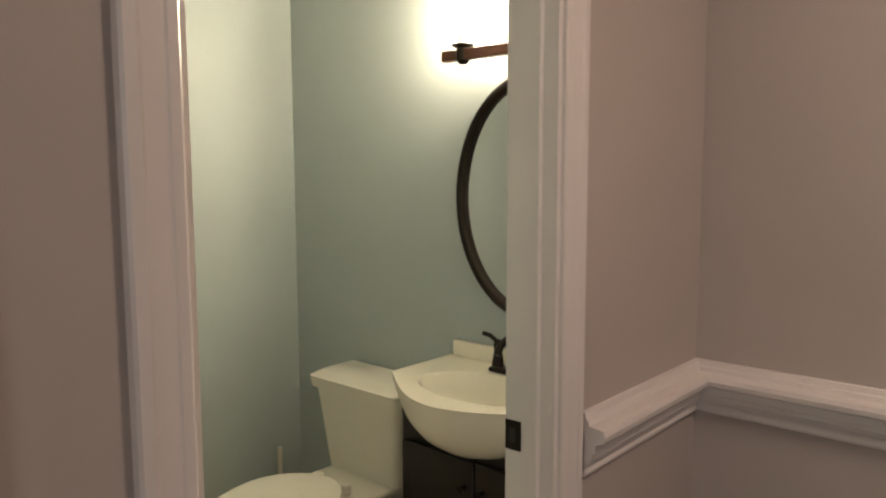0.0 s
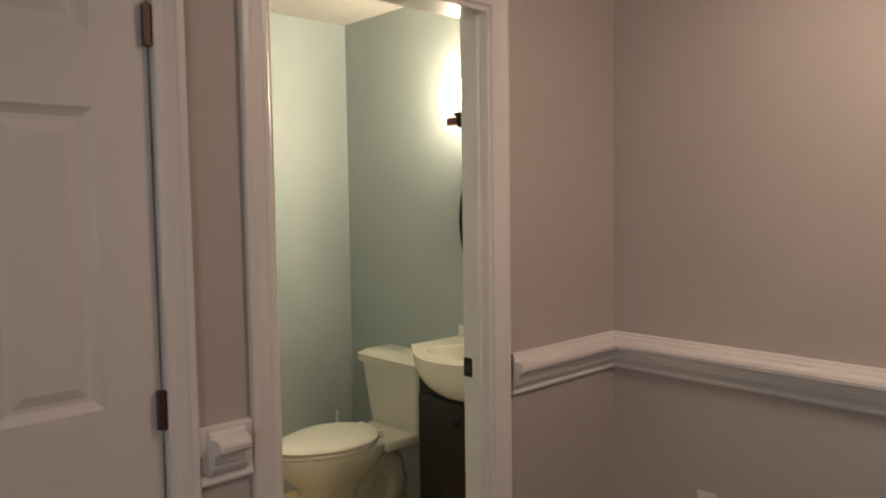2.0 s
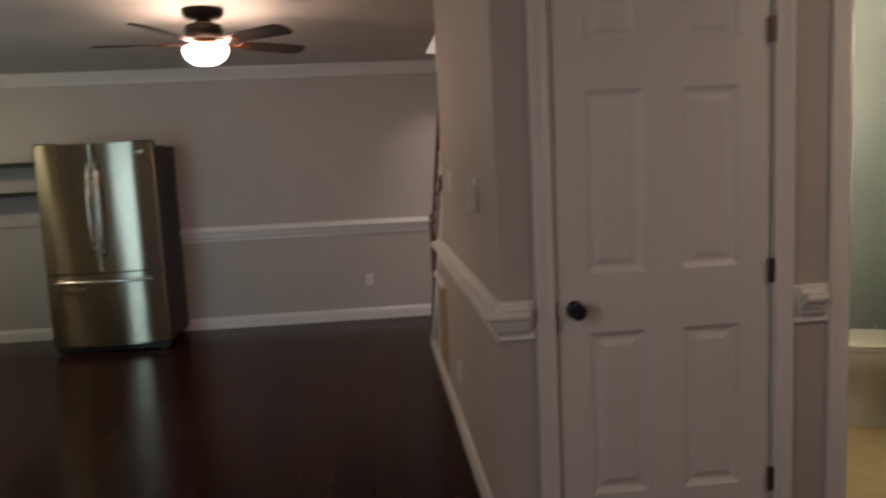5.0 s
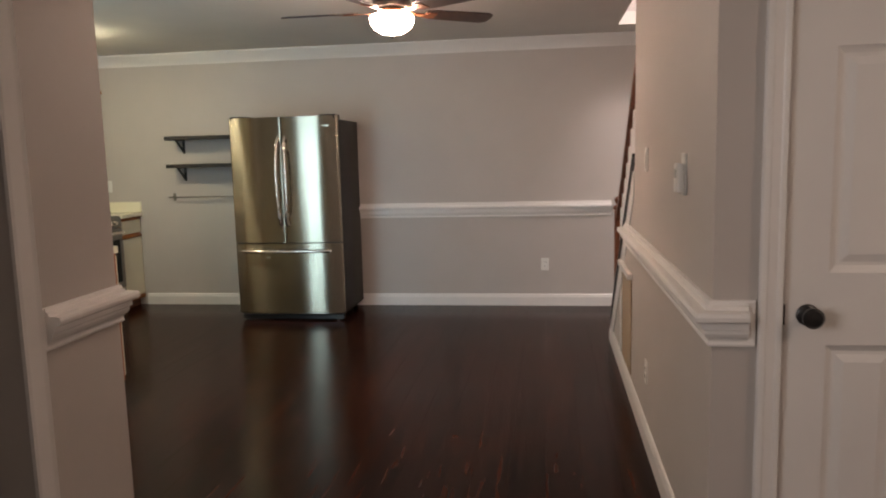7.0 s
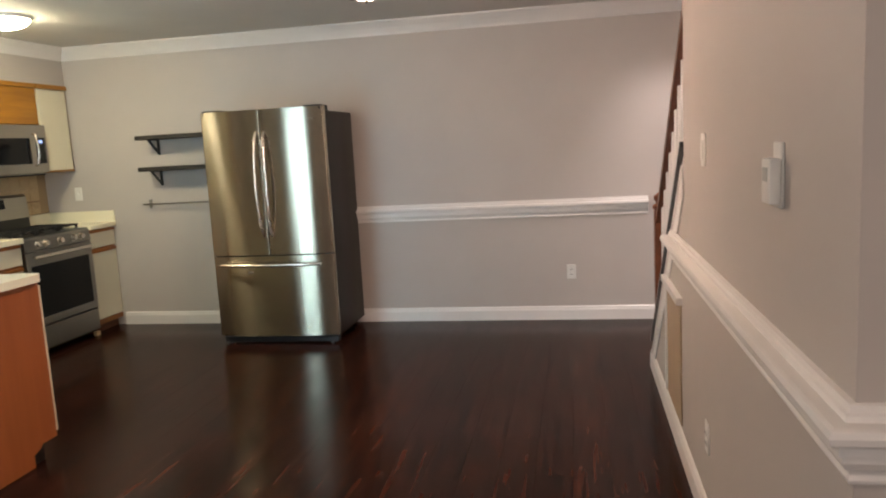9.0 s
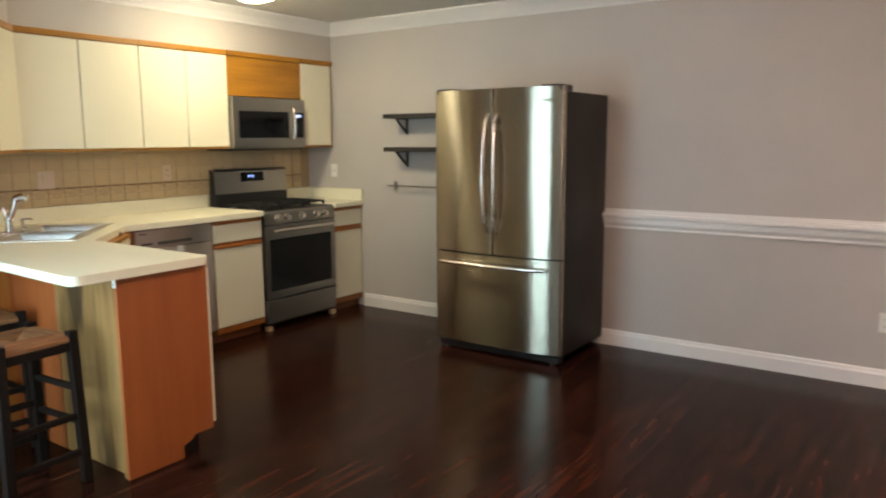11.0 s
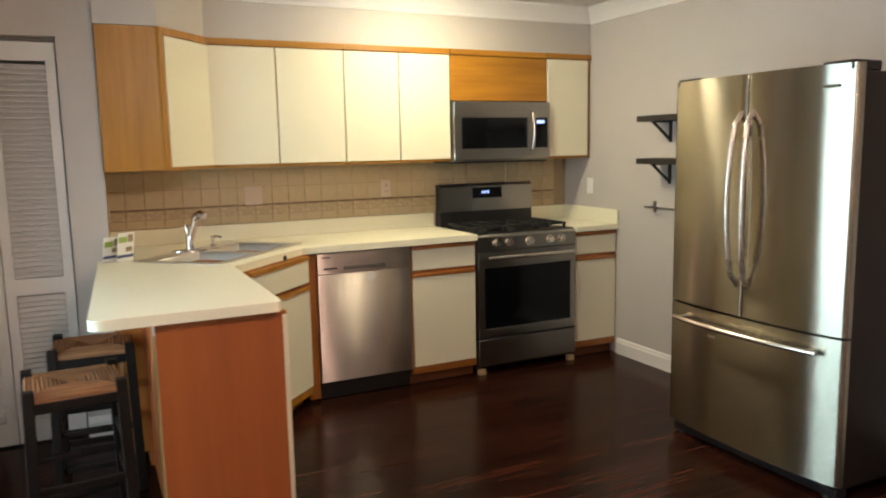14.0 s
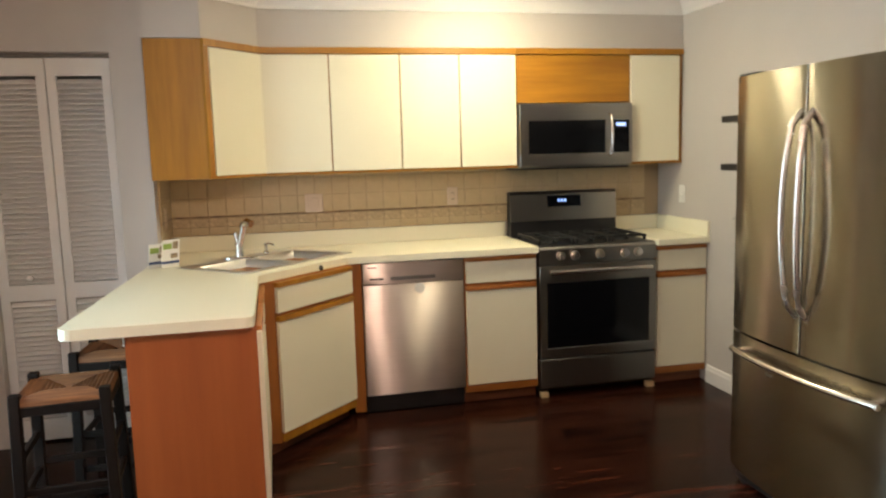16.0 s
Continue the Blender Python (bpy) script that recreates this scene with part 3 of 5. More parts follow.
# thermostat
th = thing("thermostat", (-0.47, 0, 1.34), "white wall thermostat on a tall backing plate", "thermostat")
part("backing_plate", box(B(), -0.505, -0.435, -0.008, 0, 1.275, 1.42, 0.003), M_PLATE, th)
part("body", box(B(), -0.50, -0.43, -0.034, -0.008, 1.285, 1.385, 0.006, 2), M_PLATE, th)
part("display", box(B(), -0.485, -0.445, -0.0355, -0.0335, 1.335, 1.365), M_SATIN, th)

# access panel under the stairs
th = thing("access_panel", (-2.3, 0, 0.135), "beige access panel under the stairs with white cap trim", "access panel")
part("panel", box(B(), -2.55, -2.06, -0.006, 0, 0.135, 0.70), M_PANEL, th)
part("cap_trim", box(B(), -2.60, -2.02, -0.030, 0, 0.70, 0.735, 0.004), M_TRIM, th)
part("side_trim", box(B(), -2.59, -2.55, -0.014, 0, 0.135, 0.70, 0.003), M_TRIM, th)


# ---- staircase ----
st = thing("staircase", (-2.7, 0.5, 0), "dark wooden staircase with white balusters and brown handrail", "staircase")
for k in range(8):
    x0 = -3.40 + 0.217 * k
    z1 = 0.19 * (k + 1)
    part("tread", box(B(), x0 - 0.03, x0 + 0.235, 0.115, 1.015, z1 - 0.028, z1, 0.006), M_STAIRWOOD, st)
    part("riser", box(B(), x0, x0 + 0.018, 0.115, 1.015, z1 - 0.19 if k else 0, z1 - 0.029), M_TRIM, st)


def slope_bar(bm, x0, x1, zoff, y0, y1, h):
    z = lambda x: 1.29 + (x - XS) * SLOPE + zoff
    prism(bm, [(x0, z(x0)), (x1, z(x1)), (x1, z(x1) + h), (x0, z(x0) + h)], on_y(0.0), y0, y1)
    return bm


part("sloped_cap", slope_bar(B(), -3.40, XS, 0.002, -0.012, 0.122, 0.022), M_TRIM, st, "white sloped cap", smooth=False)
part("skirt_board", slope_bar(B(), -3.40, XS, -0.12, -0.008, -0.001, 0.12), M_TRIM, st, smooth=False)
part("shoe_rail", slope_bar(B(), -3.36, XS + 0.0, 0.10, -0.016, 0.006, 0.020), M_BLACK, st, "dark lower rail", smooth=False)
part("handrail", slope_bar(B(), -3.40, XS, 0.86, 0.030, 0.085, 0.055), M_STAIRWOOD, st, smooth=False)
for k in range(11):
    x = -3.27 + 0.125 * k
    z = 1.29 + (x - XS) * SLOPE
    part("baluster", tube(box(B(), x - 0.014, x + 0.014, 0.044, 0.072, z + 0.012, z + 0.20), (x, 0.058, z + 0.2), (x, 0.058, z + 0.87), 0.013, 0.009, 10), M_TRIM, st)
bm = box(B(), -3.455, -3.385, 0.022, 0.092, 0, 0.98, 0.004)
lathe(bm, [(0.030, 0), (0.045, 0.015), (0.045, 0.03), (0.020, 0.045), (0.036, 0.07), (0.036, 0.09), (0.012, 0.108)], (-3.42, 0.057, 0.98), 20)
part("newel_post", bm, M_STAIRWOOD, st)

# ---- glass door and added, unseen entry window ----
def glazed(name, at, u0, u1, z0, z1, mullions, label, along="y"):
    """A framed pane in a wall that runs along y, or along x."""
    th = thing(name, (at, (u0 + u1) / 2, z0) if along == "y" else ((u0 + u1) / 2, at, z0), label, "window")
    th["kind"] = "structure"

    def bar(bm, d, a, b, c, e):
        return box(bm, at - d, at + d, a, b, c, e) if along == "y" else box(bm, a, b, at - d, at + d, c, e)

    bm = B()
    f = 0.055
    bar(bm, 0.03, u0, u0 + f, z0, z1)
    bar(bm, 0.03, u1 - f, u1, z0, z1)
    bar(bm, 0.03, u0 + f, u1 - f, z0, z0 + f)
    bar(bm, 0.03, u0 + f, u1 - f, z1 - f, z1)
    for m in mullions:
        bar(bm, 0.028, m - 0.035, m + 0.035, z0 + f, z1 - f)
    part("window_frame", bm, M_TRIM, th, smooth=False)
    cuts = [u0 + f] + [v for m in mullions for v in (m - 0.035, m + 0.035)] + [u1 - f]
    for a, b in zip(cuts[0::2], cuts[1::2]):
        g = part("pane", bar(B(), 0.003, a, b, z0 + f, z1 - f), M_GLASS, th, smooth=False)
        g.visible_shadow = False


glazed("window_1", XD + 0.08, -3.62, -2.58, 0.02, 2.08, [], "white framed glass door letting daylight in")
glazed("window_2", YE - 0.06, 1.5, 2.9, 1.05, 2.1, [2.2], "unseen white framed window added to light the entry", "x")
structure("ground", box(B(), -60, 60, -60, 60, -0.40, -0.30), M_OUT, "green ground outside the glass", "ground")

# stub wall's doorway casing
prof = [(0, 0), (0, .012), (.010, .016), (.060, .022), (.076, .026), (.084, .020), (.084, 0)]
structure("trim_stub_casing", sweep(B(), [(1.046, 0.0), (1.046, 2.1), (0.234, 2.1), (0.234, 0.0)], [(-o, d) for o, d in prof], on_y(YE)), M_TRIM, "white casing of the side doorway", "door casing")

# ---- bathroom ----
SHIFT = Vector((-0.052, 0.062, 0))
def toilet():
    cx, yb = -1.068, 2.645
    th = thing("toilet", (cx, 2.25, 0.004), "white porcelain toilet with closed lid on cream vinyl", "toilet")
    # tank, tapering down, and its lid
    def slab(bm, z0, z1, w0, w1, d0, d1, r=0.03, y1=yb - 0.012):
        for_ring = []
        for z, w, d in ((z0, w0, d0), (z1, w1, d1)):
            pts = []
            y0 = y1 - d
            for k in range(5):
                a = radians(180 + 22.5 * k)
                pts.append((cx - w / 2 + r + r * math.cos(a), y0 + r + r * math.sin(a)))
            for k in range(5):
                a = radians(270 + 22.5 * k)
                pts.append((cx + w / 2 - r + r * math.cos(a), y0 + r + r * math.sin(a)))
            pts += [(cx + w / 2, y1), (cx - w / 2, y1)]
            for_ring.append([bm.verts.new((x, y, z)) for x, y in pts])
        a, b = for_ring
        for k in range(len(a)):
            j = (k + 1) % len(a)
            bm.faces.new((a[k], a[j], b[j], b[k]))
        bm.faces.new(a[::-1])
        bm.faces.new(b)
        return bm
    part("tank", slab(B(), 0.420, 0.718, 0.36, 0.435, 0.165, 0.19), M_PORC, th)
    bm = slab(B(), 0.718, 0.756, 0.460, 0.465, 0.205, 0.21)
    slab(bm, 0.756, 0.771, 0.465, 0.425, 0.21, 0.17)
    part("tank_lid", bm, M_PORC, th)
    # bowl as stacked ovals, egg-shaped towards the front
    yc = 2.13
    def oval(z, w, front, back, n=28):
        pts = []
        z = 0.004 + (z - 0.004) * 1.065
        for k in range(n):
            a = 2 * math.pi * k / n
            s = math.sin(a)
            pts.append((cx + w * math.cos(a) * (1 - 0.10 * max(0, -s)), yc + (front if s < 0 else back) * s, z))
        return pts
    def loft(bm, rows):
        rs = [[bm.verts.new(p) for p in oval(*r)] for r in rows]
        for a, b in zip(rs, rs[1:]):
            for k in range(len(a)):
                j = (k + 1) % len(a)
                bm.faces.new((a[k], a[j], b[j], b[k]))
        bm.faces.new(rs[0][::-1])
        bm.faces.new(rs[-1])
        return bm
    part("bowl", loft(B(), [(0.004, 0.108, 0.170, 0.10), (0.03, 0.102, 0.165, 0.09), (0.12, 0.086, 0.148, 0.07), (0.20, 0.094, 0.165, 0.10), (0.26, 0.126, 0.21, 0.16), (0.30, 0.160, 0.255, 0.22), (0.34, 0.176, 0.275, 0.26), (0.375, 0.182, 0.285, 0.29), (0.392, 0.180, 0.283, 0.30)]), M_PORC, th)
    part("foot", box(B(), cx - 0.095, cx + 0.095, 2.13, 2.51, 0.004, 0.055, 0.018, 3), M_PORC, th)
    part("trapway", arc_tube(B(), [(cx, 2.10, 0.12), (cx, 2.17, 0.13), (cx, 2.25, 0.20), (cx, 2.31, 0.275), (cx, 2.38, 0.295), (cx, 2.44, 0.25), (cx, 2.46, 0.17), (cx, 2.44, 0.09), (cx, 2.43, 0.02)], 0.072, 18), M_PORC, th, "curved porcelain trapway")
    part("trapway_web", box(B(), cx - 0.040, cx + 0.040, 2.15, 2.45, 0.05, 0.38, 0.01), M_PORC, th)
    part("tank_shelf", box(B(), cx - 0.165, cx + 0.165, 2.30, yb - 0.02, 0.370, 0.4195, 0.015, 3), M_PORC, th)
    part("seat", loft(B(), [(0.393, 0.182, 0.290, 0.19), (0.400, 0.187, 0.296, 0.195), (0.411, 0.186, 0.294, 0.195)]), M_PORC, th)
    part("lid", loft(B(), [(0.414, 0.184, 0.292, 0.20), (0.424, 0.188, 0.297, 0.205), (0.432, 0.180, 0.285, 0.20), (0.437, 0.12, 0.20, 0.15)]), M_PORC, th)
    for s in (-1, 1):
        part("seat_hinge", box(B(), cx + s * 0.07 - 0.018, cx + s * 0.07 + 0.018, 2.315, 2.35, 0.418, 0.458, 0.006), M_PORC, th)
    part("bolt_cap", lathe(B(), [(0.016, 0), (0.015, 0.012), (0.006, 0.02)], (cx + 0.118, 2.33, 0.02), 12), M_PORC, th)
    bm = arc_tube(B(), [(cx - 0.24, 2.63, 0.10), (cx - 0.24, 2.60, 0.12), (cx - 0.235, 2.58, 0.20), (cx - 0.18, 2.57, 0.36), (cx - 0.15, 2.57, 0.40)], 0.006)
    part("supply_hose", bm, M_CHROME, th)


toilet()

tbr = thing("toilet_brush", (-1.555, 2.478, 0.004), "white toilet brush in its holder behind the toilet", "toilet brush")
part("holder", lathe(B(), [(0.045, 0.0), (0.05, 0.01), (0.042, 0.10), (0.036, 0.11)], (-1.555, 2.478, 0.004), 18), M_PORC, tbr)
part("handle", tube(B(), (-1.555, 2.478, 0.11), (-1.555, 2.478, 0.40), 0.008, 0.010, 12), M_PORC, tbr)

VX0, VX1, VYF = -0.775, -0.165, 2.385
vanity = thing("vanity", (-0.47, 2.5, 0.004), "dark espresso vanity cabinet under a cream basin", "vanity")
bm = box(B(), VX0, VX1, VYF, 2.648, 0.09, 0.735, 0.003)
box(bm, VX0, VX0 + 0.018, VYF, 2.648, 0.735, 0.85)
box(bm, VX1 - 0.018, VX1, VYF, 2.648, 0.735, 0.85)
box(bm, VX0 + 0.018, VX1 - 0.018, VYF + 0.0, VYF + 0.016, 0.735, 0.80)
part("body", bm, M_ESP, vanity)
bm = prism(B(), [(VX0, 0.0), (VX0 + 0.07, 0.0), (VX0 + 0.10, 0.045), (VX0 + 0.16, 0.075), (VX1 - 0.16, 0.075), (VX1 - 0.10, 0.045), (VX1 - 0.07, 0.0), (VX1, 0.0), (VX1, 0.10), (VX0, 0.10)], on_y(VYF - 0.012), 0.0, 0.02)
box(bm, VX0, VX0 + 0.02, VYF, 2.648, 0.004, 0.10)
box(bm, VX1 - 0.02, VX1, VYF, 2.648, 0.004, 0.10)
part("plinth", bm, M_ESP, vanity)
for a, b in ((VX0 + 0.015, -0.473), (-0.467, VX1 - 0.015)):
    d = part("cabinet_door", box(B(), a, b, VYF - 0.018, VYF - 0.001, 0.11, 0.66, 0.003), M_ESP, vanity)
    kx = b - 0.03 if a < -0.5 else a + 0.03
    part("knob", tube(B(), (kx, VYF - 0.018, 0.58), (kx, VYF - 0.042, 0.58), 0.006, 0.012, 14), M_BRONZE, d)

basin = thing("wash_basin", (-0.47, 2.5, 0.85), "cream bow-fronted basin top on the dark vanity", "wash basin")
cx, zt = -0.47, 0.875


def bow(dx, inset=0.0):
    return VYF - 0.03 - 0.175 * max(0.0, math.cos(math.pi * dx / 0.64)) ** 1.1 + inset


bm = B()
N = 25
front = [(VX0 - 0.015 + (VX1 - VX0 + 0.03) * k / (N - 1)) for k in range(N)]
outer_t = [bm.verts.new((x, bow(x - cx), zt)) for x in front]
outer_b = [bm.verts.new((x, bow(x - cx) + 0.004, zt - 0.024)) for x in front]
back_t = [bm.verts.new((x, 2.648, zt)) for x in front]
belly = []
for j in range(1, 7):
    q = j / 6
    belly.append([bm.verts.new((cx + (x - cx) * (1 - 0.0 * q), bow(x - cx) + 0.004 + (VYF + 0.005 - bow(x - cx)) * (1 - math.cos(q * math.pi / 2)) * 0.95, zt - 0.024 - 0.165 * math.sin(q * math.pi / 2) * max(0.0, math.cos(math.pi * (x - cx) / 0.64)) ** 0.8)) for x in front])
rows = [outer_t, outer_b] + belly
for a, b in zip(rows, rows[1:]):
    for k in range(N - 1):
        bm.faces.new((a[k], a[k + 1], b[k + 1], b[k]))
# top with an oval hollow
ov = []
M = 36
bx, by, ra, rb = cx, 2.400, 0.215, 0.135
for k in range(M):
    a = 2 * math.pi * k / M
    ov.append((bx + ra * math.cos(a), by + rb * math.sin(a)))
rim = [bm.verts.new((x, y, zt)) for x, y in ov]
edge_o = [bm.edges.new((outer_t[k], outer_t[k + 1])) if bm.edges.get((outer_t[k], outer_t[k + 1])) is None else bm.edges.get((outer_t[k], outer_t[k + 1])) for k in range(N - 1)]
edge_b = [bm.edges.new((back_t[k], back_t[k + 1])) for k in range(N - 1)]
edge_s = [bm.edges.new((outer_t[0], back_t[0])), bm.edges.new((outer_t[-1], back_t[-1]))]
edge_r = [bm.edges.new((rim[k], rim[(k + 1) % M])) for k in range(M)]
bmesh.ops.triangle_fill(bm, use_beauty=True, use_dissolve=False, edges=edge_o + edge_b + edge_s + edge_r)
prev = rim
for s, dz in ((0.95, 0.010), (0.86, 0.045), (0.65, 0.085), (0.35, 0.105), (0.10, 0.110)):
    ring = [bm.verts.new((bx + (x - bx) * s, by + (y - by) * s, zt - dz)) for x, y in ov]
    for k in range(M):
        bm.faces.new((prev[k], prev[(k + 1) % M], ring[(k + 1) % M], ring[k]))
    prev = ring
bm.faces.new(prev)
side = [bm.verts.new((x, y, zt - 0.024)) for x, y in ((VX0 - 0.015, 2.648), (VX1 + 0.015, 2.648))]
bm.faces.new((outer_t[0], outer_b[0], side[0], back_t[0]))
bm.faces.new((outer_t[-1], back_t[-1], side[1], outer_b[-1]))
part("basin_top", bm, M_BISC, basin)
part("backsplash_lip", box(B(), VX0 + 0.0, VX1 - 0.0, 2.628, 2.649, zt, zt + 0.055, 0.006, 2), M_BISC, basin)

tap = thing("basin_tap", (-0.47, 2.57, 0.875), "dark bronze two-handle basin tap", "tap")
part("base_plate", box(B(), -0.56, -0.38, 2.545, 2.598, 0.875, 0.892, 0.007, 2), M_BRONZE, tap)
part("spout", arc_tube(B(), [(-0.47, 2.572, 0.89), (-0.47, 2.572, 0.955), (-0.47, 2.56, 0.985), (-0.47, 2.53, 0.995), (-0.47, 2.49, 0.98), (-0.47, 2.475, 0.955)], 0.012), M_BRONZE, tap)
for s in (-1, 1):
    bm = lathe(B(), [(0.020, 0), (0.018, 0.02), (0.012, 0.05), (0.015, 0.07), (0.008, 0.085)], (-0.47 + s * 0.07, 2.572, 0.89), 14)
    arc_tube(bm, [(-0.47 + s * 0.07, 2.572, 0.965), (-0.47 + s * 0.095, 2.565, 0.985), (-0.47 + s * 0.12, 2.56, 0.99)], 0.007)
    part("lever_handle", bm, M_BRONZE, tap)

mir = thing("oval_mirror", (-0.466, 2.63, 1.41), "oval mirror with dark bronze tube frame", "mirror")
bm = B()
ell = [(-0.466 + 0.262 * math.cos(2 * math.pi * k / 56), 1.41 + 0.352 * math.sin(2 * math.pi * k / 56)) for k in range(56)]
prism(bm, ell, on_y(2.632), 0.0, 0.008)
part("mirror_glass", bm, M_MIRROR, mir, smooth=False)
bm = B()
rings = []
for k in range(64):
    a = 2 * math.pi * k / 64
    c, s = math.cos(a), math.sin(a)
    rings.append([bm.verts.new((-0.466 + (0.268 + 0.018 * math.cos(2 * math.pi * j / 10)) * c, 2.628 + 0.018 * math.sin(2 * math.pi * j / 10), 1.41 + (0.358 + 0.018 * math.cos(2 * math.pi * j / 10)) * s)) for j in range(10)])
for k in range(64):
    a, b = rings[k], rings[(k + 1) % 64]
    for j in range(10):
        bm.faces.new((a[j], a[(j + 1) % 10], b[(j + 1) % 10], b[j]))
part("frame", bm, M_BRONZE, mir)

vl = thing("vanity_light", (-0.466, 2.60, 1.84), "rustic brown bar vanity light with candle bulbs", "wall light")
part("wooden_bar", box(B(), -0.758, -0.174, 2.555, 2.585, 1.832, 1.866, 0.003), M_RUST, vl)
bm = box(B(), -0.53, -0.40, 2.632, 2.649, 1.78, 1.90, 0.006)
arc_tube(bm, [(-0.466, 2.635, 1.80), (-0.466, 2.60, 1.795), (-0.466, 2.575, 1.81), (-0.466, 2.57, 1.835)], 0.010)
part("wall_bracket", bm, M_BRONZE, vl)
for x in (-0.680, -0.466, -0.252):
    part("cup", lathe(B(), [(0.012, -0.012), (0.022, 0.0), (0.022, 0.035), (0.034, 0.042), (0.036, 0.048), (0.02, 0.052)], (x, 2.57, 1.832), 18), M_BRONZE, vl)
    part("candle_sleeve", tube(B(), (x, 2.57, 1.884), (x, 2.57, 1.925), 0.015, seg=16), M_PORC, vl)
    part("bulb", lathe(B(), [(0.012, 0), (0.024, 0.02), (0.030, 0.045), (0.024, 0.075), (0.010, 0.10)], (x, 2.57, 1.926), 16), M_BULB, vl)

SHIFT = Vector((0, 0, 0))
# bathroom ceiling vent
cv = thing("ceiling_vent", (-1.145, 2.155, ZC), "white square bathroom ceiling vent", "vent")
bm = B()
for a, b, c, d in ((-1.267, -1.023, 2.033, 2.058), (-1.267, -1.023, 2.252, 2.277), (-1.267, -1.242, 2.0585, 2.2515), (-1.048, -1.023, 2.0585, 2.2515)):
    box(bm, a, b, c, d, ZC - 0.014, ZC, 0.003)
part("frame", bm, M_TRIM, cv, smooth=False)
part("backing", box(B(), -1.2415, -1.0485, 2.0585, 2.2515, ZC - 0.003, ZC - 0.0005), M_SLOT, cv, smooth=False)
for k in range(8):
    bm = box(B(), -0.0965, 0.0965, -0.009, 0.009, -0.001, 0.001)
    bm.transform(pose(-1.145, 2.074 + 0.0232 * k, ZC - 0.009, 28, 0, 0))
    part("slat", bm, M_TRIM, cv, smooth=False)

# ---- ceiling fan ----
FX, FY = -2.09, -1.35
fan = thing("ceiling_fan", (FX, FY, ZC), "dark bronze ceiling fan with lit frosted globe", "ceiling fan")
part("ceiling_canopy", lathe(B(), [(0.03, -0.055), (0.10, -0.045), (0.118, -0.025), (0.12, 0.0)], (FX, FY, ZC), 28), M_BRONZE, fan)
part("motor", lathe(B(), [(0.05, -0.175), (0.095, -0.170), (0.108, -0.150), (0.11, -0.115), (0.10, -0.090), (0.045, -0.075), (0.035, -0.055)], (FX, FY, ZC), 28), M_BRONZE, fan)
part("light_fitter", lathe(B(), [(0.062, -0.2045), (0.080, -0.198), (0.078, -0.184), (0.062, -0.178), (0.05, -0.1755)], (FX, FY, ZC), 28), M_COPPER, fan, "antique copper light fitter")
part("globe", lathe(B(), [(0.012, -0.322), (0.06, -0.314), (0.100, -0.290), (0.122, -0.258), (0.127, -0.229), (0.118, -0.214), (0.065, -0.205)], (FX, FY, ZC), 28), M_GLOBE, fan, "lit frosted glass globe")
part("finial", lathe(B(), [(0.004, -0.340), (0.010, -0.332), (0.009, -0.323)], (FX, FY, ZC), 12), M_BRONZE, fan)
for k in range(5):
    a = 53 + 72 * k
    turn = pose(FX, FY, ZC - 0.192, 0, 0, a) @ pose(0, 0, 0, -12, 0, 0)
    bm = prism(B(), [(0.21, -0.045), (0.27, -0.060), (0.61, -0.070), (0.645, -0.05), (0.655, 0.0), (0.645, 0.05), (0.61, 0.070), (0.27, 0.060), (0.21, 0.045)], flat, -0.004, 0.004)
    bm.transform(turn)
    part("blade", bm, M_BLADE, fan, smooth=False)
    bm = box(box(B(), 0.095, 0.25, -0.018, 0.018, -0.010, -0.0045, 0.002), 0.21, 0.28, -0.035, 0.035, -0.010, -0.0045, 0.002)
    bm.transform(turn)
    part("blade_iron", bm, M_COPPER, fan)

KX, KY = -3.22, -4.14
dome = thing("ceiling_light", (KX, KY, ZC), "lit flush dome ceiling light over the kitchen", "ceiling light")
part("base_ring", lathe(B(), [(0.165, -0.022), (0.17, -0.012), (0.17, 0.0)], (KX, KY, ZC), 32), M_TRIM, dome)
part("diffuser", lathe(B(), [(0.02, -0.080), (0.08, -0.074), (0.13, -0.055), (0.156, -0.023)], (KX, KY, ZC), 32), M_DOME, dome)

en = thing("ceiling_light", (1.20, 1.98, ZC), "lit flush dome ceiling light in the entry", "ceiling light")
part("base_ring", lathe(B(), [(0.165, -0.022), (0.17, -0.012), (0.17, 0.0)], (1.20, 1.98, ZC), 32), M_TRIM, en)
part("diffuser", lathe(B(), [(0.02, -0.080), (0.08, -0.074), (0.13, -0.055), (0.156, -0.023)], (1.20, 1.98, ZC), 32), M_ENTRY, en)

# ---- kitchen: upper cabinets ----
UB = 1.392
UF = -4.805


def upper(x0, x1, doors, label, z0=UB):
    """A wall cabinet between x1 and x0 with laminate doors in an oak frame."""
    th = thing("upper_cabinet", ((x0 + x1) / 2, -4.95, z0), label, "cabinet", "upper kitchen cabinets")
    part("body", box(B(), x0, x1, YB + 0.002, UF, z0, UT - 0.003), M_OAK, th, smooth=False)
    part("top_rail", box(B(), x0, x1, UF, UF + 0.024, UT - 0.040, UT - 0.003, 0.003), M_OAKX, th)
    part("bottom_rail", box(B(), x0, x1, UF + 0.0005, UF + 0.014, z0, z0 + 0.014, 0.003), M_OAKX, th)
    for a, b in doors:
        part("door", box(B(), a, b, UF + 0.001, UF + 0.020, z0 + 0.016, UT - 0.044, 0.002), M_LAM, th, "cream laminate door")
    return th


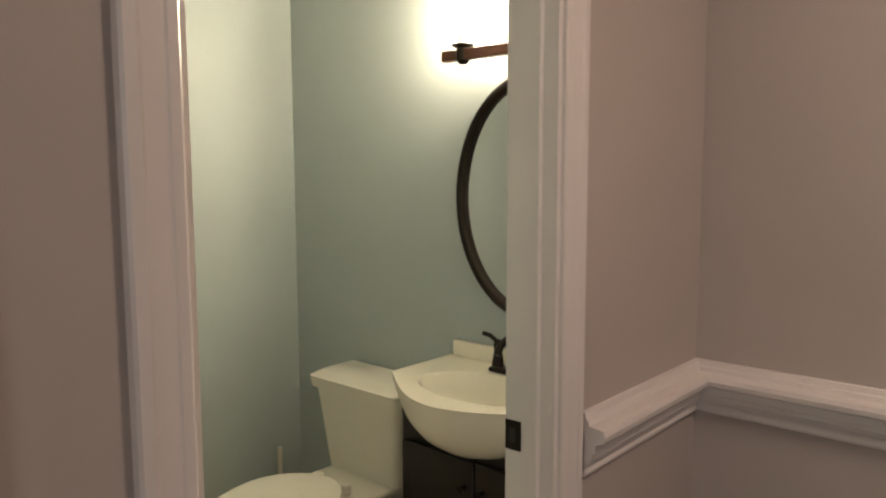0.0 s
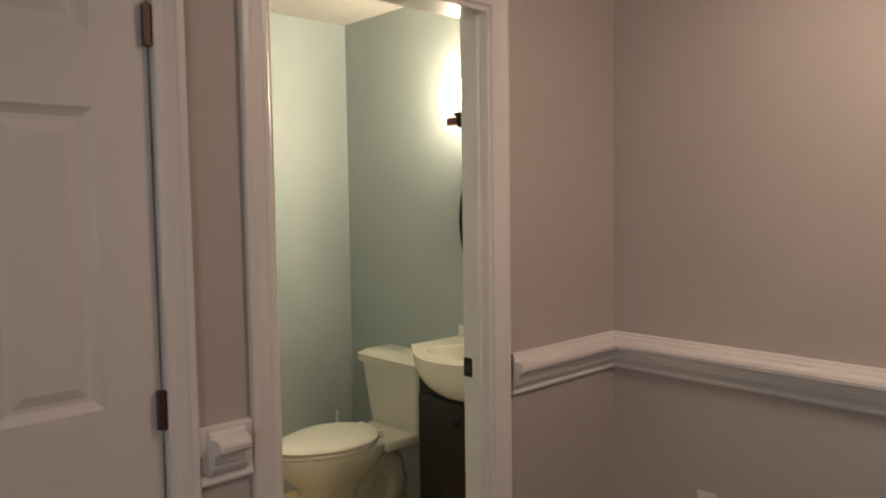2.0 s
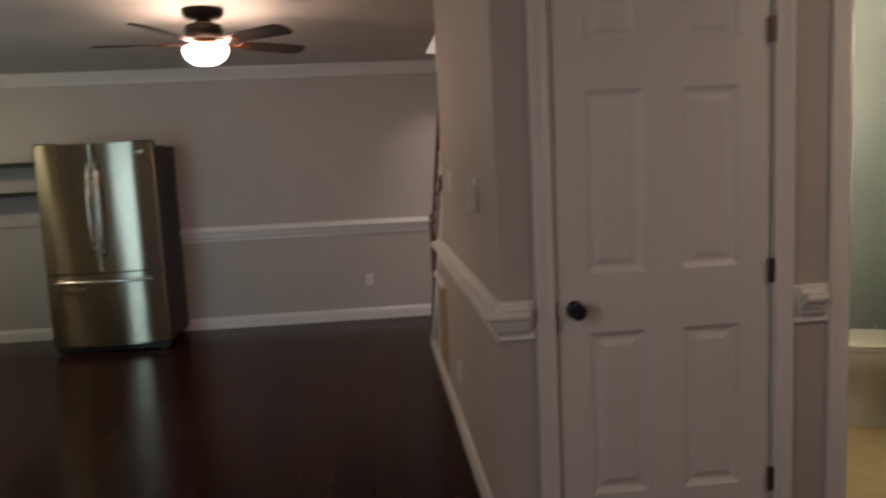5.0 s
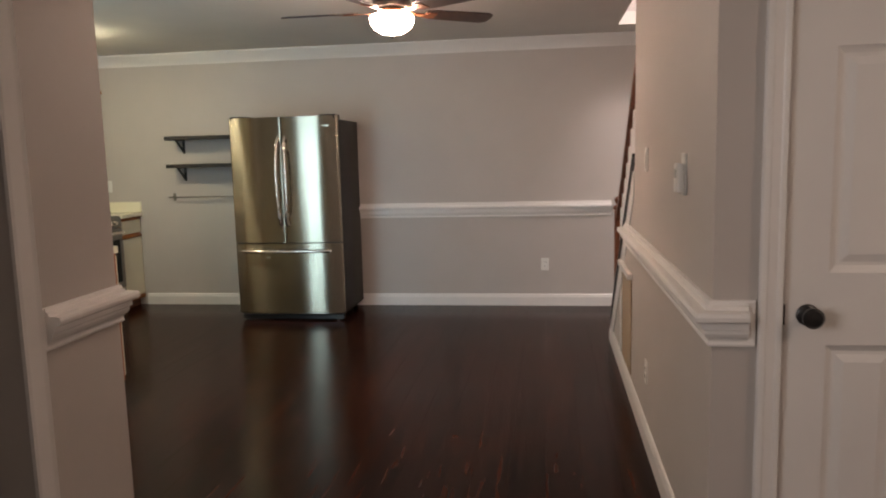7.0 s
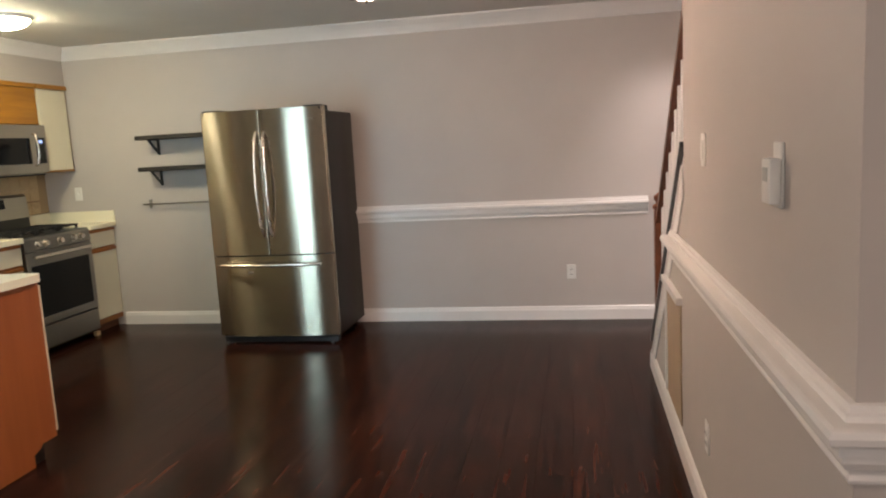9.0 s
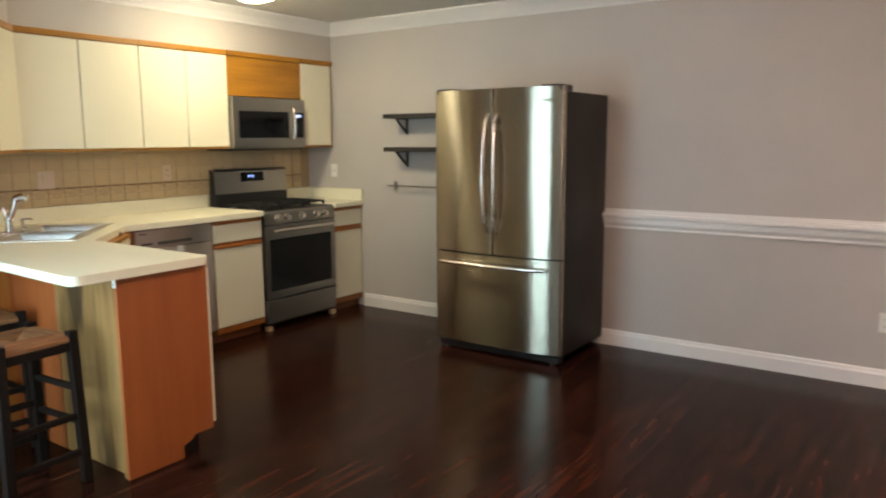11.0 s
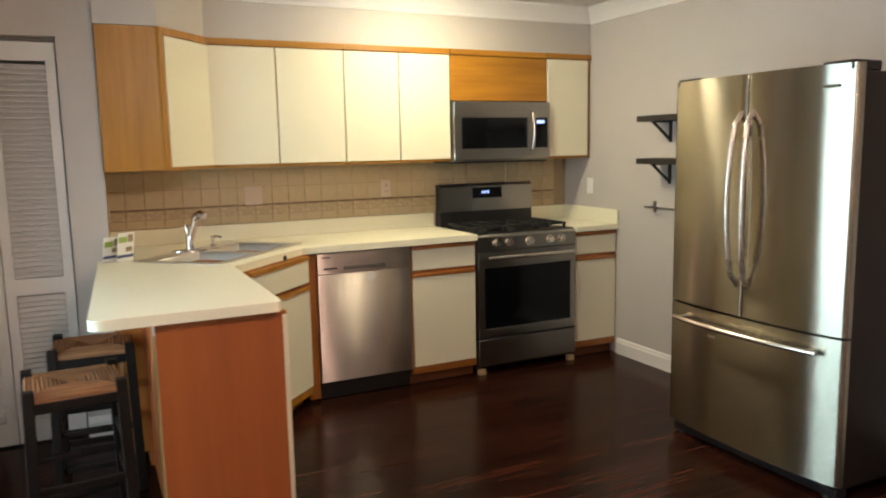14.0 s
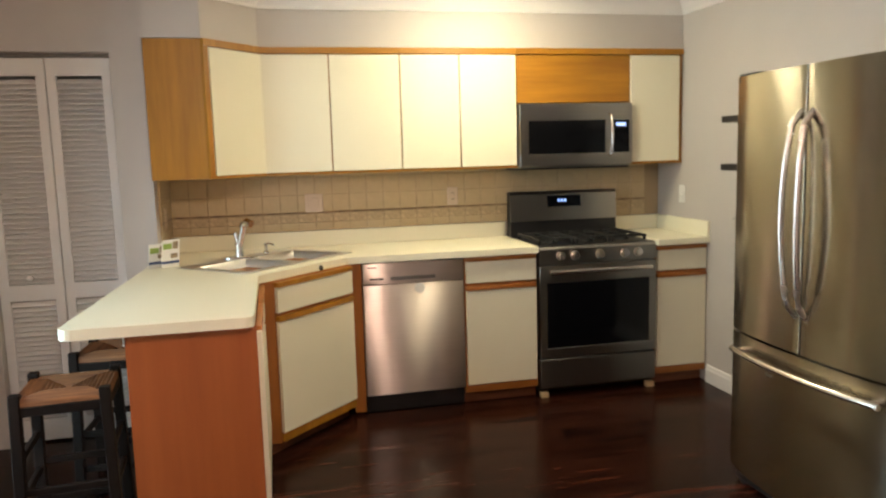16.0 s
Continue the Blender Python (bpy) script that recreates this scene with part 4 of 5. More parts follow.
cuts = [-1.963, -2.355, -2.772, -3.137, -3.500]
for k in (0, 2):
    a, b, c = cuts[k], cuts[k + 1], cuts[k + 2]
    upper(c, a, [(c + 0.004, b - 0.004), (b + 0.004, a - 0.004)], "oak upper cabinet with two cream laminate doors")
upper(-4.640, -4.262, [(-4.612, -4.268)], "narrow oak upper cabinet with one cream door")
# open oak front above the microwave
th = thing("upper_cabinet", (-3.88, -4.95, 1.79), "bare oak panel cabinet above the microwave", "cabinet", "upper kitchen cabinets")
part("body", box(B(), -4.259, -3.503, YB + 0.002, UF, 1.79, UT - 0.003), M_OAK, th, smooth=False)
part("front_panel", box(B(), -4.259, -3.503, UF, UF + 0.010, 1.79, UT - 0.042, 0.002), M_OAKX, th, "bare orange oak panel")
part("top_rail", box(B(), -4.259, -3.503, UF, UF + 0.024, UT - 0.040, UT - 0.003, 0.003), M_OAKX, th)
# slanted corner cabinet
th = thing("corner_cabinet", (-1.65, -4.8, UB), "oak corner cabinet with slanted cream door", "cabinet", "upper kitchen cabinets")
PA, PB = Vector((-1.676, -4.495)), Vector((-1.960, -4.805))
part("body", prism(B(), [(XL - 0.002, YB + 0.002), (XL - 0.002, -4.505), (-1.674, -4.505), (-1.960, -4.812), (-1.960, YB + 0.002)], flat, UB, UT - 0.003), M_OAK, th, smooth=False)
part("side_panel", box(B(), -1.676, XL - 0.002, -4.5045, -4.492, UB, UT - 0.003, 0.002), M_OAK, th)
dv = (PB - PA).normalized()
nv = Vector((-dv.y, dv.x)) * -1
nv = nv if nv.dot(Vector((-1, 1))) > 0 else -nv


def slant(bm, s0, s1, d0, d1, z0, z1, p=PA, d=dv, n=nv):
    q = [p + d * s0 + n * d0, p + d * s1 + n * d0, p + d * s1 + n * d1, p + d * s0 + n * d1]
    return prism(bm, [(v.x, v.y) for v in q], flat, z0, z1)


LD = (PB - PA).length
part("top_rail", slant(B(), -0.006, LD, 0.002, 0.026, UT - 0.040, UT - 0.003), M_OAK, th, smooth=False)
part("bottom_rail", slant(B(), -0.006, LD, 0.002, 0.016, UB, UB + 0.014), M_OAK, th, smooth=False)
part("stile", slant(B(), -0.006, 0.028, 0.002, 0.020, UB + 0.014, UT - 0.040), M_OAK, th, smooth=False)
part("door", slant(B(), 0.034, LD - 0.006, 0.003, 0.022, UB + 0.016, UT - 0.044), M_LAM, th, "cream laminate door", smooth=False)

# ---- microwave ----
mw = thing("microwave", (-3.885, -4.93, 1.386), "stainless over-range microwave with black window", "microwave")
MX0, MX1, MF, MZ0, MZ1 = -4.258, -3.506, -4.745, 1.386, 1.782
part("body", box(B(), MX0, MX1, YB + 0.004, MF - 0.03, MZ0, MZ1, 0.004), M_STEEL_DK, mw)
bm = B()
wx0, wx1, wz0, wz1 = MX0 + 0.185, MX1 - 0.055, MZ0 + 0.085, MZ1 - 0.105
box(bm, MX0, MX1, MF - 0.03, MF, MZ0 + 0.012, wz0, 0.003)
box(bm, MX0, MX1, MF - 0.03, MF, wz1, MZ1, 0.003)
box(bm, wx1, MX1, MF - 0.03, MF, wz0, wz1)
box(bm, wx0 - 0.055, wx0, MF - 0.03, MF, wz0, wz1)
box(bm, MX0, MX0 + 0.018, MF - 0.03, MF, wz0, wz1)
part("front_frame", bm, M_STEEL_MID, mw, smooth=False)
part("window", box(B(), wx0, wx1, MF - 0.028, MF - 0.004, wz0, wz1), M_GLASSBLK, mw, "black glass window", smooth=False)
cp = part("control_panel", box(B(), MX0 + 0.018, wx0 - 0.055, MF - 0.028, MF - 0.003, wz0, wz1), M_GLASSBLK, mw, "black control panel", smooth=False)
part("display", box(B(), MX0 + 0.045, wx0 - 0.075, MF - 0.003, MF - 0.002, wz1 - 0.040, wz1 - 0.018), M_DISPLAY, cp, smooth=False)
hx = wx0 - 0.028
part("handle", arc_tube(B(), [(hx, MF, wz0 - 0.015), (hx, MF + 0.028, wz0 - 0.005), (hx, MF + 0.042, wz0 + 0.06), (hx, MF + 0.045, (wz0 + wz1) / 2), (hx, MF + 0.042, wz1 - 0.04), (hx, MF + 0.028, wz1 + 0.025), (hx, MF, wz1 + 0.035)], 0.010), M_HANDLE, mw, "curved satin handle")
part("vent_underside", box(B(), MX0 + 0.01, MX1 - 0.01, YB + 0.03, MF - 0.035, MZ0 - 0.010, MZ0 - 0.0005), M_BLACK, mw)

# ---- lower cabinets ----
CF, CT = -4.50, 0.893                             # cabinet faces, cabinet tops
ZT = 0.933


def lower(x0, x1, label):
    th = thing("base_cabinet", ((x0 + x1) / 2, -4.8, 0), label, "cabinet", "base kitchen cabinets")
    part("body", box(B(), x0, x1, YB + 0.002, CF, 0.072, CT), M_OAKDIM, th, smooth=False)
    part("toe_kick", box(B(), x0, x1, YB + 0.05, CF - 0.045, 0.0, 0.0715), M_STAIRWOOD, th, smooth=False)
    part("drawer_front", box(B(), x0 + 0.008, x1 - 0.008, CF + 0.001, CF + 0.020, 0.735, 0.862, 0.002), M_LAM, th, "cream laminate drawer front")
    part("drawer_pull", box(B(), x0 + 0.008, x1 - 0.008, CF + 0.001, CF + 0.026, 0.8625, 0.886, 0.005, 2), M_OAKDIMX, th, "oak finger pull")
    part("door", box(B(), x0 + 0.008, x1 - 0.008, CF + 0.001, CF + 0.020, 0.122, 0.690, 0.002), M_LAM, th, "cream laminate door")
    part("door_pull", box(B(), x0 + 0.008, x1 - 0.008, CF + 0.001, CF + 0.026, 0.6905, 0.716, 0.005, 2), M_OAKDIMX, th, "oak finger pull")
    part("bottom_rail", box(B(), x0 + 0.003, x1 - 0.003, CF + 0.0005, CF + 0.014, 0.074, 0.118, 0.003), M_OAKDIMX, th)


lower(-3.512, -3.062, "oak base cabinet with cream door and drawer")
lower(-4.643, -4.288, "narrow oak base cabinet beside the range")

# sink base on the slant, with the filler beside the dishwasher
SA, SB = Vector((-1.975, -4.03)), Vector((-2.400, -4.47))
sd = (SB - SA).normalized()
sn = Vector((sd.y, -sd.x))
sn = sn if sn.dot(Vector((-1, 1))) > 0 else -sn
SL = (SB - SA).length
th = thing("sink_cabinet", (-1.9, -4.6, 0), "slanted oak sink cabinet with cream front", "cabinet", "base kitchen cabinets")
part("body", prism(B(), [(XL - 0.002, YB + 0.002), (XL - 0.002, -4.02), (SA.x, -4.02), (SA.x, SA.y), (SB.x, SB.y), (-2.400, YB + 0.002)], flat, 0.072, CT), M_OAKDIM, th, smooth=False)
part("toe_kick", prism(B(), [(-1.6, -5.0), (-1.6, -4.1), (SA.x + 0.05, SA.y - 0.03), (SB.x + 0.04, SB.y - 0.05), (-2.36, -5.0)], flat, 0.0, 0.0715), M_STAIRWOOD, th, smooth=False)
for nm, z0, z1, d1, mat in (("drawer_front", 0.735, 0.862, 0.020, M_LAM), ("drawer_pull", 0.8625, 0.886, 0.026, M_OAK), ("door", 0.122, 0.690, 0.020, M_LAM), ("door_pull", 0.6905, 0.716, 0.026, M_OAK), ("bottom_rail", 0.074, 0.118, 0.014, M_OAK)):
    part(nm, slant(B(), 0.008, SL - 0.012, 0.001, d1, z0, z1, SA, sd, sn), mat, th, smooth=False)
part("filler_stile", box(B(), -2.462, -2.400, YB + 0.1, CF + 0.004, 0.02, CT), M_OAKDIM, th, smooth=False)

# ---- peninsula ----
pen = thing("peninsula_cabinet", (-1.72, -3.55, 0), "reddish brown peninsula end panel with pale wood side", "cabinet", "base kitchen cabinets")
PX0, PX1, PY0, PY1 = -1.910, -1.500, -4.018, -3.070
part("body", box(B(), PX0, PX1, PY0, PY1 - 0.02, 0.10, CT), M_OAKDIM, pen, smooth=False)
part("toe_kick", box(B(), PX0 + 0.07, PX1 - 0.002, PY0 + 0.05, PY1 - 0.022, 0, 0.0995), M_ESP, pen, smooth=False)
part("end_panel", prism(B(), [(PX1 + 0.034, 0.0), (PX1 + 0.034, CT), (PX0 - 0.004, CT), (PX0 - 0.004, 0.095), (PX0 + 0.10, 0.095), (PX0 + 0.12, 0.075), (PX0 + 0.165, 0.06), (PX0 + 0.165, 0.0)], on_y(PY1 - 0.0195), 0.0, 0.0195), M_END, pen, "reddish brown wood end panel", smooth=False)
part("edge_strip", box(B(), PX0 - 0.024, PX0 - 0.0045, PY1 - 0.020, PY1 - 0.004, 0.12, 0.87, 0.002), M_LAM, pen, "cream laminate edge")
for a, b in ((PY0 + 0.01, -3.55), (-3.545, PY1 - 0.022)):
    part("inner_door", box(B(), PX0 - 0.020, PX0 - 0.001, a, b, 0.15, 0.690, 0.002), M_LAM, pen)
    part("inner_drawer", box(B(), PX0 - 0.020, PX0 - 0.001, a, b, 0.735, 0.862, 0.002), M_LAM, pen)
    part("inner_pull", box(B(), PX0 - 0.026, PX0 - 0.001, a, b, 0.8625, 0.886, 0.004), M_OAKDIM, pen)
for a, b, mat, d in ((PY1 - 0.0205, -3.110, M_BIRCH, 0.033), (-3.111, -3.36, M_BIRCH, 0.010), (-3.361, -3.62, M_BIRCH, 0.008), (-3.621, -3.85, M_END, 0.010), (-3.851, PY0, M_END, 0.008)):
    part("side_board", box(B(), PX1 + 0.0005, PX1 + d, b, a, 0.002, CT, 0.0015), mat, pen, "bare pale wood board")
part("rear_post", box(B(), -1.44, -1.375, -4.545, -4.48, 0.0, CT, 0.003), M_OAKDIM, pen, "oak post against the wall")
part("rear_post", box(B(), -1.455, -1.405, -4.475, -4.43, 0.0, CT, 0.003), M_LAM, pen, "pale post under the worktop")
part("rear_panel", box(B(), -1.50, -1.475, -4.545, PY0, 0.0, CT), M_END, pen, smooth=False)
br = thing("bracket", (PX1 + 0.03, -3.20, 0.86), "small white plastic bracket under the worktop edge", "bracket")
part("leg", box(B(), PX1 + 0.0345, PX1 + 0.040, -3.094, -3.068, 0.850, CT, 0.002), M_PLATE, br)
part("flange", box(B(), PX1 + 0.0405, PX1 + 0.066, -3.094, -3.068, CT - 0.006, CT, 0.002), M_PLATE, br)
part("screw", tube(B(), (PX1 + 0.0395, -3.081, 0.866), (PX1 + 0.0415, -3.081, 0.866), 0.004, seg=10), M_STEEL_DK, br)

# ---- counter tops ----
ct = thing("worktop", (-2.0, -4.2, CT), "cream laminate worktop round the corner and peninsula", "worktop")
def rounded(cx, cy, r, a0, a1, n=5):
    return [(cx + r * math.cos(radians(a0 + (a1 - a0) * k / n)), cy + r * math.sin(radians(a0 + (a1 - a0) * k / n))) for k in range(n + 1)]


CXL, CXR, CYE = -1.256, -1.910, -3.030
outline = [(XL - 0.001, YB + 0.002), (XL - 0.001, -4.548), (-1.325, -4.548)] + rounded(CXL - 0.045, CYE - 0.045, 0.045, 0, 90) + rounded(CXR + 0.035, CYE - 0.035, 0.035, 90, 180, 5) + [(CXR, -3.985), (-2.375, -4.455), (-3.510, -4.455), (-3.510, YB + 0.002)]
# hollow for the sink: a slanted rectangle
SC = Vector((-1.955, -4.535))
S1, S2 = sd, sn                                    # along and across the slant


def sp(a, b):
    return SC + S1 * a + S2 * b


SW, SH = 0.395, 0.235
bm = B()
tops = []
for z in (CT + 0.001, ZT):
    oo = [bm.verts.new((x, y, z)) for x, y in outline]
    hh = [bm.verts.new((*sp(a, b), z)) for a, b in ((-SW, -SH), (SW, -SH), (SW, SH), (-SW, SH))]
    eo = [bm.edges.new((oo[k], oo[(k + 1) % len(oo)])) for k in range(len(oo))]
    eh = [bm.edges.new((hh[k], hh[(k + 1) % 4])) for k in range(4)]
    bmesh.ops.triangle_fill(bm, use_beauty=True, edges=eo + eh)
    tops.append((oo, hh))
for a, b in zip(tops[0], tops[1]):
    for k in range(len(a)):
        j = (k + 1) % len(a)
        bm.faces.new((a[k], a[j], b[j], b[k]))
part("top_slab", bm, M_COUNTER, ct, smooth=False)
part("back_lip", box(B(), -3.508, XL - 0.022, YB + 0.002, YB + 0.022, ZT, ZT + 0.098, 0.003), M_COUNTER, ct)
part("side_lip", box(B(), XL - 0.022, XL - 0.001, YB + 0.023, -4.56, ZT, ZT + 0.098, 0.003), M_COUNTER, ct)
ct2 = thing("worktop", (-4.45, -4.8, CT), "short cream laminate worktop beside the range", "worktop")
part("top_slab", box(B(), -4.644, -4.286, YB + 0.002, -4.455, CT + 0.001, ZT, 0.003), M_COUNTER, ct2)
part("back_lip", box(B(), -4.644, -4.286, YB + 0.002, YB + 0.022, ZT, ZT + 0.098, 0.003), M_COUNTER, ct2)
part("side_lip", box(B(), -4.644, -4.624, YB + 0.023, -4.458, ZT, ZT + 0.098, 0.003), M_COUNTER, ct2)

# ---- sink and tap ----
sk = thing("kitchen_sink", (SC.x, SC.y, ZT), "double stainless steel sink set across the corner", "sink")
bm = B()


def q4(a0, a1, b0, b1, z):
    return [bm.verts.new((*sp(a, b), z)) for a, b in ((a0, b0), (a1, b0), (a1, b1), (a0, b1))]


RW, RH = SW + 0.022, SH + 0.022
z = ZT + 0.004
bowls = [(-SW + 0.03, -0.02, -SH + 0.085, SH - 0.03), (0.02, SW - 0.03, -SH + 0.085, SH - 0.03)]
ro = q4(-RW, RW, -RH, RH, z)
rl = q4(-RW, RW, -RH, RH, ZT + 0.0005)
ees = [bm.edges.new((ro[k], ro[(k + 1) % 4])) for k in range(4)]
for k in range(4):
    bm.faces.new((ro[k], ro[(k + 1) % 4], rl[(k + 1) % 4], rl[k]))
for a0, a1, b0, b1 in bowls:
    t = q4(a0, a1, b0, b1, z)
    ees += [bm.edges.new((t[k], t[(k + 1) % 4])) for k in range(4)]
    m1 = q4(a0 + 0.012, a1 - 0.012, b0 + 0.012, b1 - 0.012, z - 0.02)
    m2 = q4(a0 + 0.022, a1 - 0.022, b0 + 0.022, b1 - 0.022, z - 0.15)
    m3 = q4(a0 + 0.055, a1 - 0.055, b0 + 0.055, b1 - 0.055, z - 0.17)
    for a, b in ((t, m1), (m1, m2), (m2, m3)):
        for k in range(4):
            bm.faces.new((a[k], a[(k + 1) % 4], b[(k + 1) % 4], b[k]))
    bm.faces.new(m3)
bmesh.ops.triangle_fill(bm, use_beauty=True, edges=ees)
part("double_bowl", bm, M_SINK, sk)
tp = sp(-0.02, -SH + 0.035)
kt = thing("kitchen_tap", (tp.x, tp.y, ZT), "chrome single-lever kitchen tap", "tap")
part("deck_plate", lathe(B(), [(0.10, 0.0), (0.098, 0.008), (0.03, 0.012)], (tp.x, tp.y, ZT + 0.004), 20, 1.0, 0.45), M_CHROME, kt)
f2 = S2
head = Vector((tp.x + f2.x * 0.050, tp.y + f2.y * 0.050, ZT + 0.200))
part("column", lathe(B(), [(0.026, 0), (0.023, 0.015), (0.020, 0.05), (0.022, 0.075), (0.014, 0.09)], (tp.x, tp.y, ZT + 0.012), 18), M_CHROME, kt)
part("spout", tube(B(), (tp.x, tp.y, ZT + 0.06), head, 0.016, 0.018, 16), M_CHROME, kt)
part("spray_head", arc_tube(B(), [head - Vector((f2.x * 0.012, f2.y * 0.012, 0.02)), head, head + Vector((f2.x * 0.025, f2.y * 0.025, 0.012)), head + Vector((f2.x * 0.055, f2.y * 0.055, 0.0))], 0.022, 14), M_CHROME, kt)
part("lever", arc_tube(B(), [(tp.x, tp.y, ZT + 0.085), (tp.x + 0.012, tp.y - 0.012, ZT + 0.115), (tp.x + 0.014, tp.y - 0.016, ZT + 0.150)], 0.010), M_CHROME, kt)
dp = sp(0.19, -SH + 0.035)
sd2 = thing("soap_dispenser", (dp.x, dp.y, ZT), "short chrome soap dispenser beside the tap", "soap dispenser")
part("pump", lathe(B(), [(0.018, 0), (0.016, 0.01), (0.009, 0.015), (0.009, 0.05), (0.013, 0.052), (0.012, 0.062)], (dp.x, dp.y, ZT + 0.004), 14), M_CHROME, sd2)
part("nozzle", arc_tube(B(), [(dp.x, dp.y, ZT + 0.060), (dp.x + f2.x * 0.03, dp.y + f2.y * 0.03, ZT + 0.064), (dp.x + f2.x * 0.06, dp.y + f2.y * 0.06, ZT + 0.058)], 0.006), M_CHROME, sd2)
hp = SA + (SB - SA) * 0.55 + sn * 0.022
bt = thing("dark_button", (hp.x - 0.01, hp.y, 0.913), "small round dark button on the worktop edge", "button")
bm = lathe(B(), [(0.014, 0), (0.013, 0.006), (0.006, 0.008)], (0, 0, 0), 14)
bm.transform(Matrix.Translation((hp.x, hp.y, 0.913)) @ Vector((sn.x, sn.y, 0)).to_track_quat("Z", "Y").to_matrix().to_4x4())
part("cap", bm, M_SLOT, bt)

# leaflets leaning on the wall's end
lf = thing("leaflet_stand", (-1.385, -4.50, ZT), "folded printed leaflets standing on the worktop", "leaflet")
for nm, x0, w, h, yy in (("leaflet", -1.490, 0.100, 0.150, -4.495), ("leaflet", -1.425, 0.100, 0.130, -4.500)):
    bm = box(B(), 0, w, -0.004, 0, 0, h)
    bm.transform(pose(x0, yy, ZT + 0.002, -10, 0, 36))
    l1 = part(nm, bm, M_PAPER, lf, smooth=False)
    for a, b, c, d, mat in ((0.01, 0.04, h - 0.05, h - 0.01, M_PHOTO), (0.0, w, 0.02, 0.035, M_BLUE), (0.045, w - 0.005, h - 0.05, h - 0.02, M_GREEN), (0.012, 0.05, 0.05, 0.075, M_PHOTO)):
        bm = box(B(), a, b, 0.0004, 0.001, c, d)
        bm.transform(pose(x0, yy, ZT + 0.002, -10, 0, 36))
        part("printed_patch", bm, mat, l1, smooth=False)

# ---- dishwasher ----
dw = thing("dishwasher", (-2.76, -4.8, 0), "brushed stainless dishwasher with recessed handle", "dishwasher")
DX0, DX1 = -3.058, -2.466
part("body", box(B(), DX0, DX1, YB + 0.05, CF - 0.02, 0.10, CT), M_FRSIDE, dw, smooth=False)
part("door", box(B(), DX0 + 0.002, DX1 - 0.002, CF - 0.019, CF + 0.016, 0.112, 0.760, 0.004, 2), M_DWSTEEL, dw)
cpn = part("control_strip", box(B(), DX0 + 0.002, DX1 - 0.002, CF - 0.019, CF + 0.016, 0.763, 0.884, 0.004, 2), M_DWSTEEL, dw)
part("pocket_handle", box(B(), DX0 + 0.17, DX1 - 0.16, CF + 0.0145, CF + 0.022, 0.783, 0.803, 0.003), M_STEEL_DK, cpn)
part("vent_slot", box(B(), DX1 - 0.12, DX1 - 0.04, CF + 0.0155, CF + 0.0165, 0.789, 0.799), M_SLOT, cpn)
part("brand_bar", box(B(), DX1 - 0.08, DX1 - 0.03, CF + 0.0155, CF + 0.0165, 0.858, 0.864), M_SLOT, cpn)
part("round_sticker", tube(B(), (-2.795, CF + 0.0155, 0.730), (-2.795, CF + 0.0172, 0.730), 0.030, seg=24), M_PLATE, dw, "round pale sticker")
part("kick_plate", box(B(), DX0 + 0.004, DX1 - 0.004, CF - 0.05, CF - 0.030, 0.004, 0.108), M_BLACK, dw)

# ---- gas range ----
rg = thing("gas_range", (-3.9, -4.8, 0), "stainless gas range with black oven window", "range")
RX0, RX1, RF = -4.280, -3.518, -4.475
part("side_body", box(B(), RX0, RX1, YB + 0.03, RF - 0.03, 0.035, 0.905, 0.003), M_BLACK, rg)
part("cooktop", box(B(), RX0, RX1, YB + 0.10, RF - 0.01, 0.905, 0.925, 0.005, 2), M_BLACK, rg)
part("backguard", prism(B(), [(YB + 0.025, 0.905), (YB + 0.10, 0.925), (YB + 0.085, 1.20), (YB + 0.07, 1.222), (YB + 0.025, 1.222)], lambda u, v, d: Vector((d, u, v)), RX0 + 0.004, RX1 - 0.004), M_BLACK, rg, smooth=False)
part("backguard_face", prism(B(), [(YB + 0.0965, 1.03), (YB + 0.1015, 1.03), (YB + 0.0895, 1.205), (YB + 0.072, 1.226), (YB + 0.070, 1.223), (YB + 0.086, 1.203)], lambda u, v, d: Vector((d, u, v)), RX0 + 0.002, RX1 - 0.002), M_STEEL_MID, rg, smooth=False)
dsp = part("clock_panel", prism(B(), [(YB + 0.0955, 1.12), (YB + 0.099, 1.12), (YB + 0.0938, 1.195), (YB + 0.090, 1.195)], lambda u, v, d: Vector((d, u, v)), -4.02, -3.78), M_GLASSBLK, rg, "black clock panel", smooth=False)
for k, x in enumerate((-3.862, -3.884, -3.906)):
    part("digit", box(B(), x - 0.007, x + 0.007, YB + 0.0965, YB + 0.0985, 1.152, 1.172), M_DISPLAY, dsp, smooth=False)
part("control_panel", prism(B(), [(RF - 0.03, 0.820), (RF + 0.012, 0.820), (RF + 0.004, 0.905), (RF - 0.012, 0.922), (RF - 0.03, 0.922)], lambda u, v, d: Vector((d, u, v)), RX0, RX1), M_STEEL_DK, rg, smooth=False)
for x in (-3.655, -3.745, -3.905, -4.065, -4.155):
    k = part("burner_knob", tube(tube(B(), (x, RF + 0.006, 0.866), (x, RF + 0.014, 0.866), 0.029, seg=20), (x, RF + 0.014, 0.866), (x, RF + 0.040, 0.867), 0.023, 0.020, 20), M_HANDLE, rg, "satin steel burner knob")
bm = B()
box(bm, RX0 + 0.002, RX1 - 0.002, RF - 0.03, RF + 0.012, 0.245, 0.305, 0.003)
box(bm, RX0 + 0.002, RX1 - 0.002, RF - 0.03, RF + 0.012, 0.705, 0.812, 0.003)
box(bm, RX0 + 0.002, RX0 + 0.046, RF - 0.03, RF + 0.012, 0.305, 0.705)
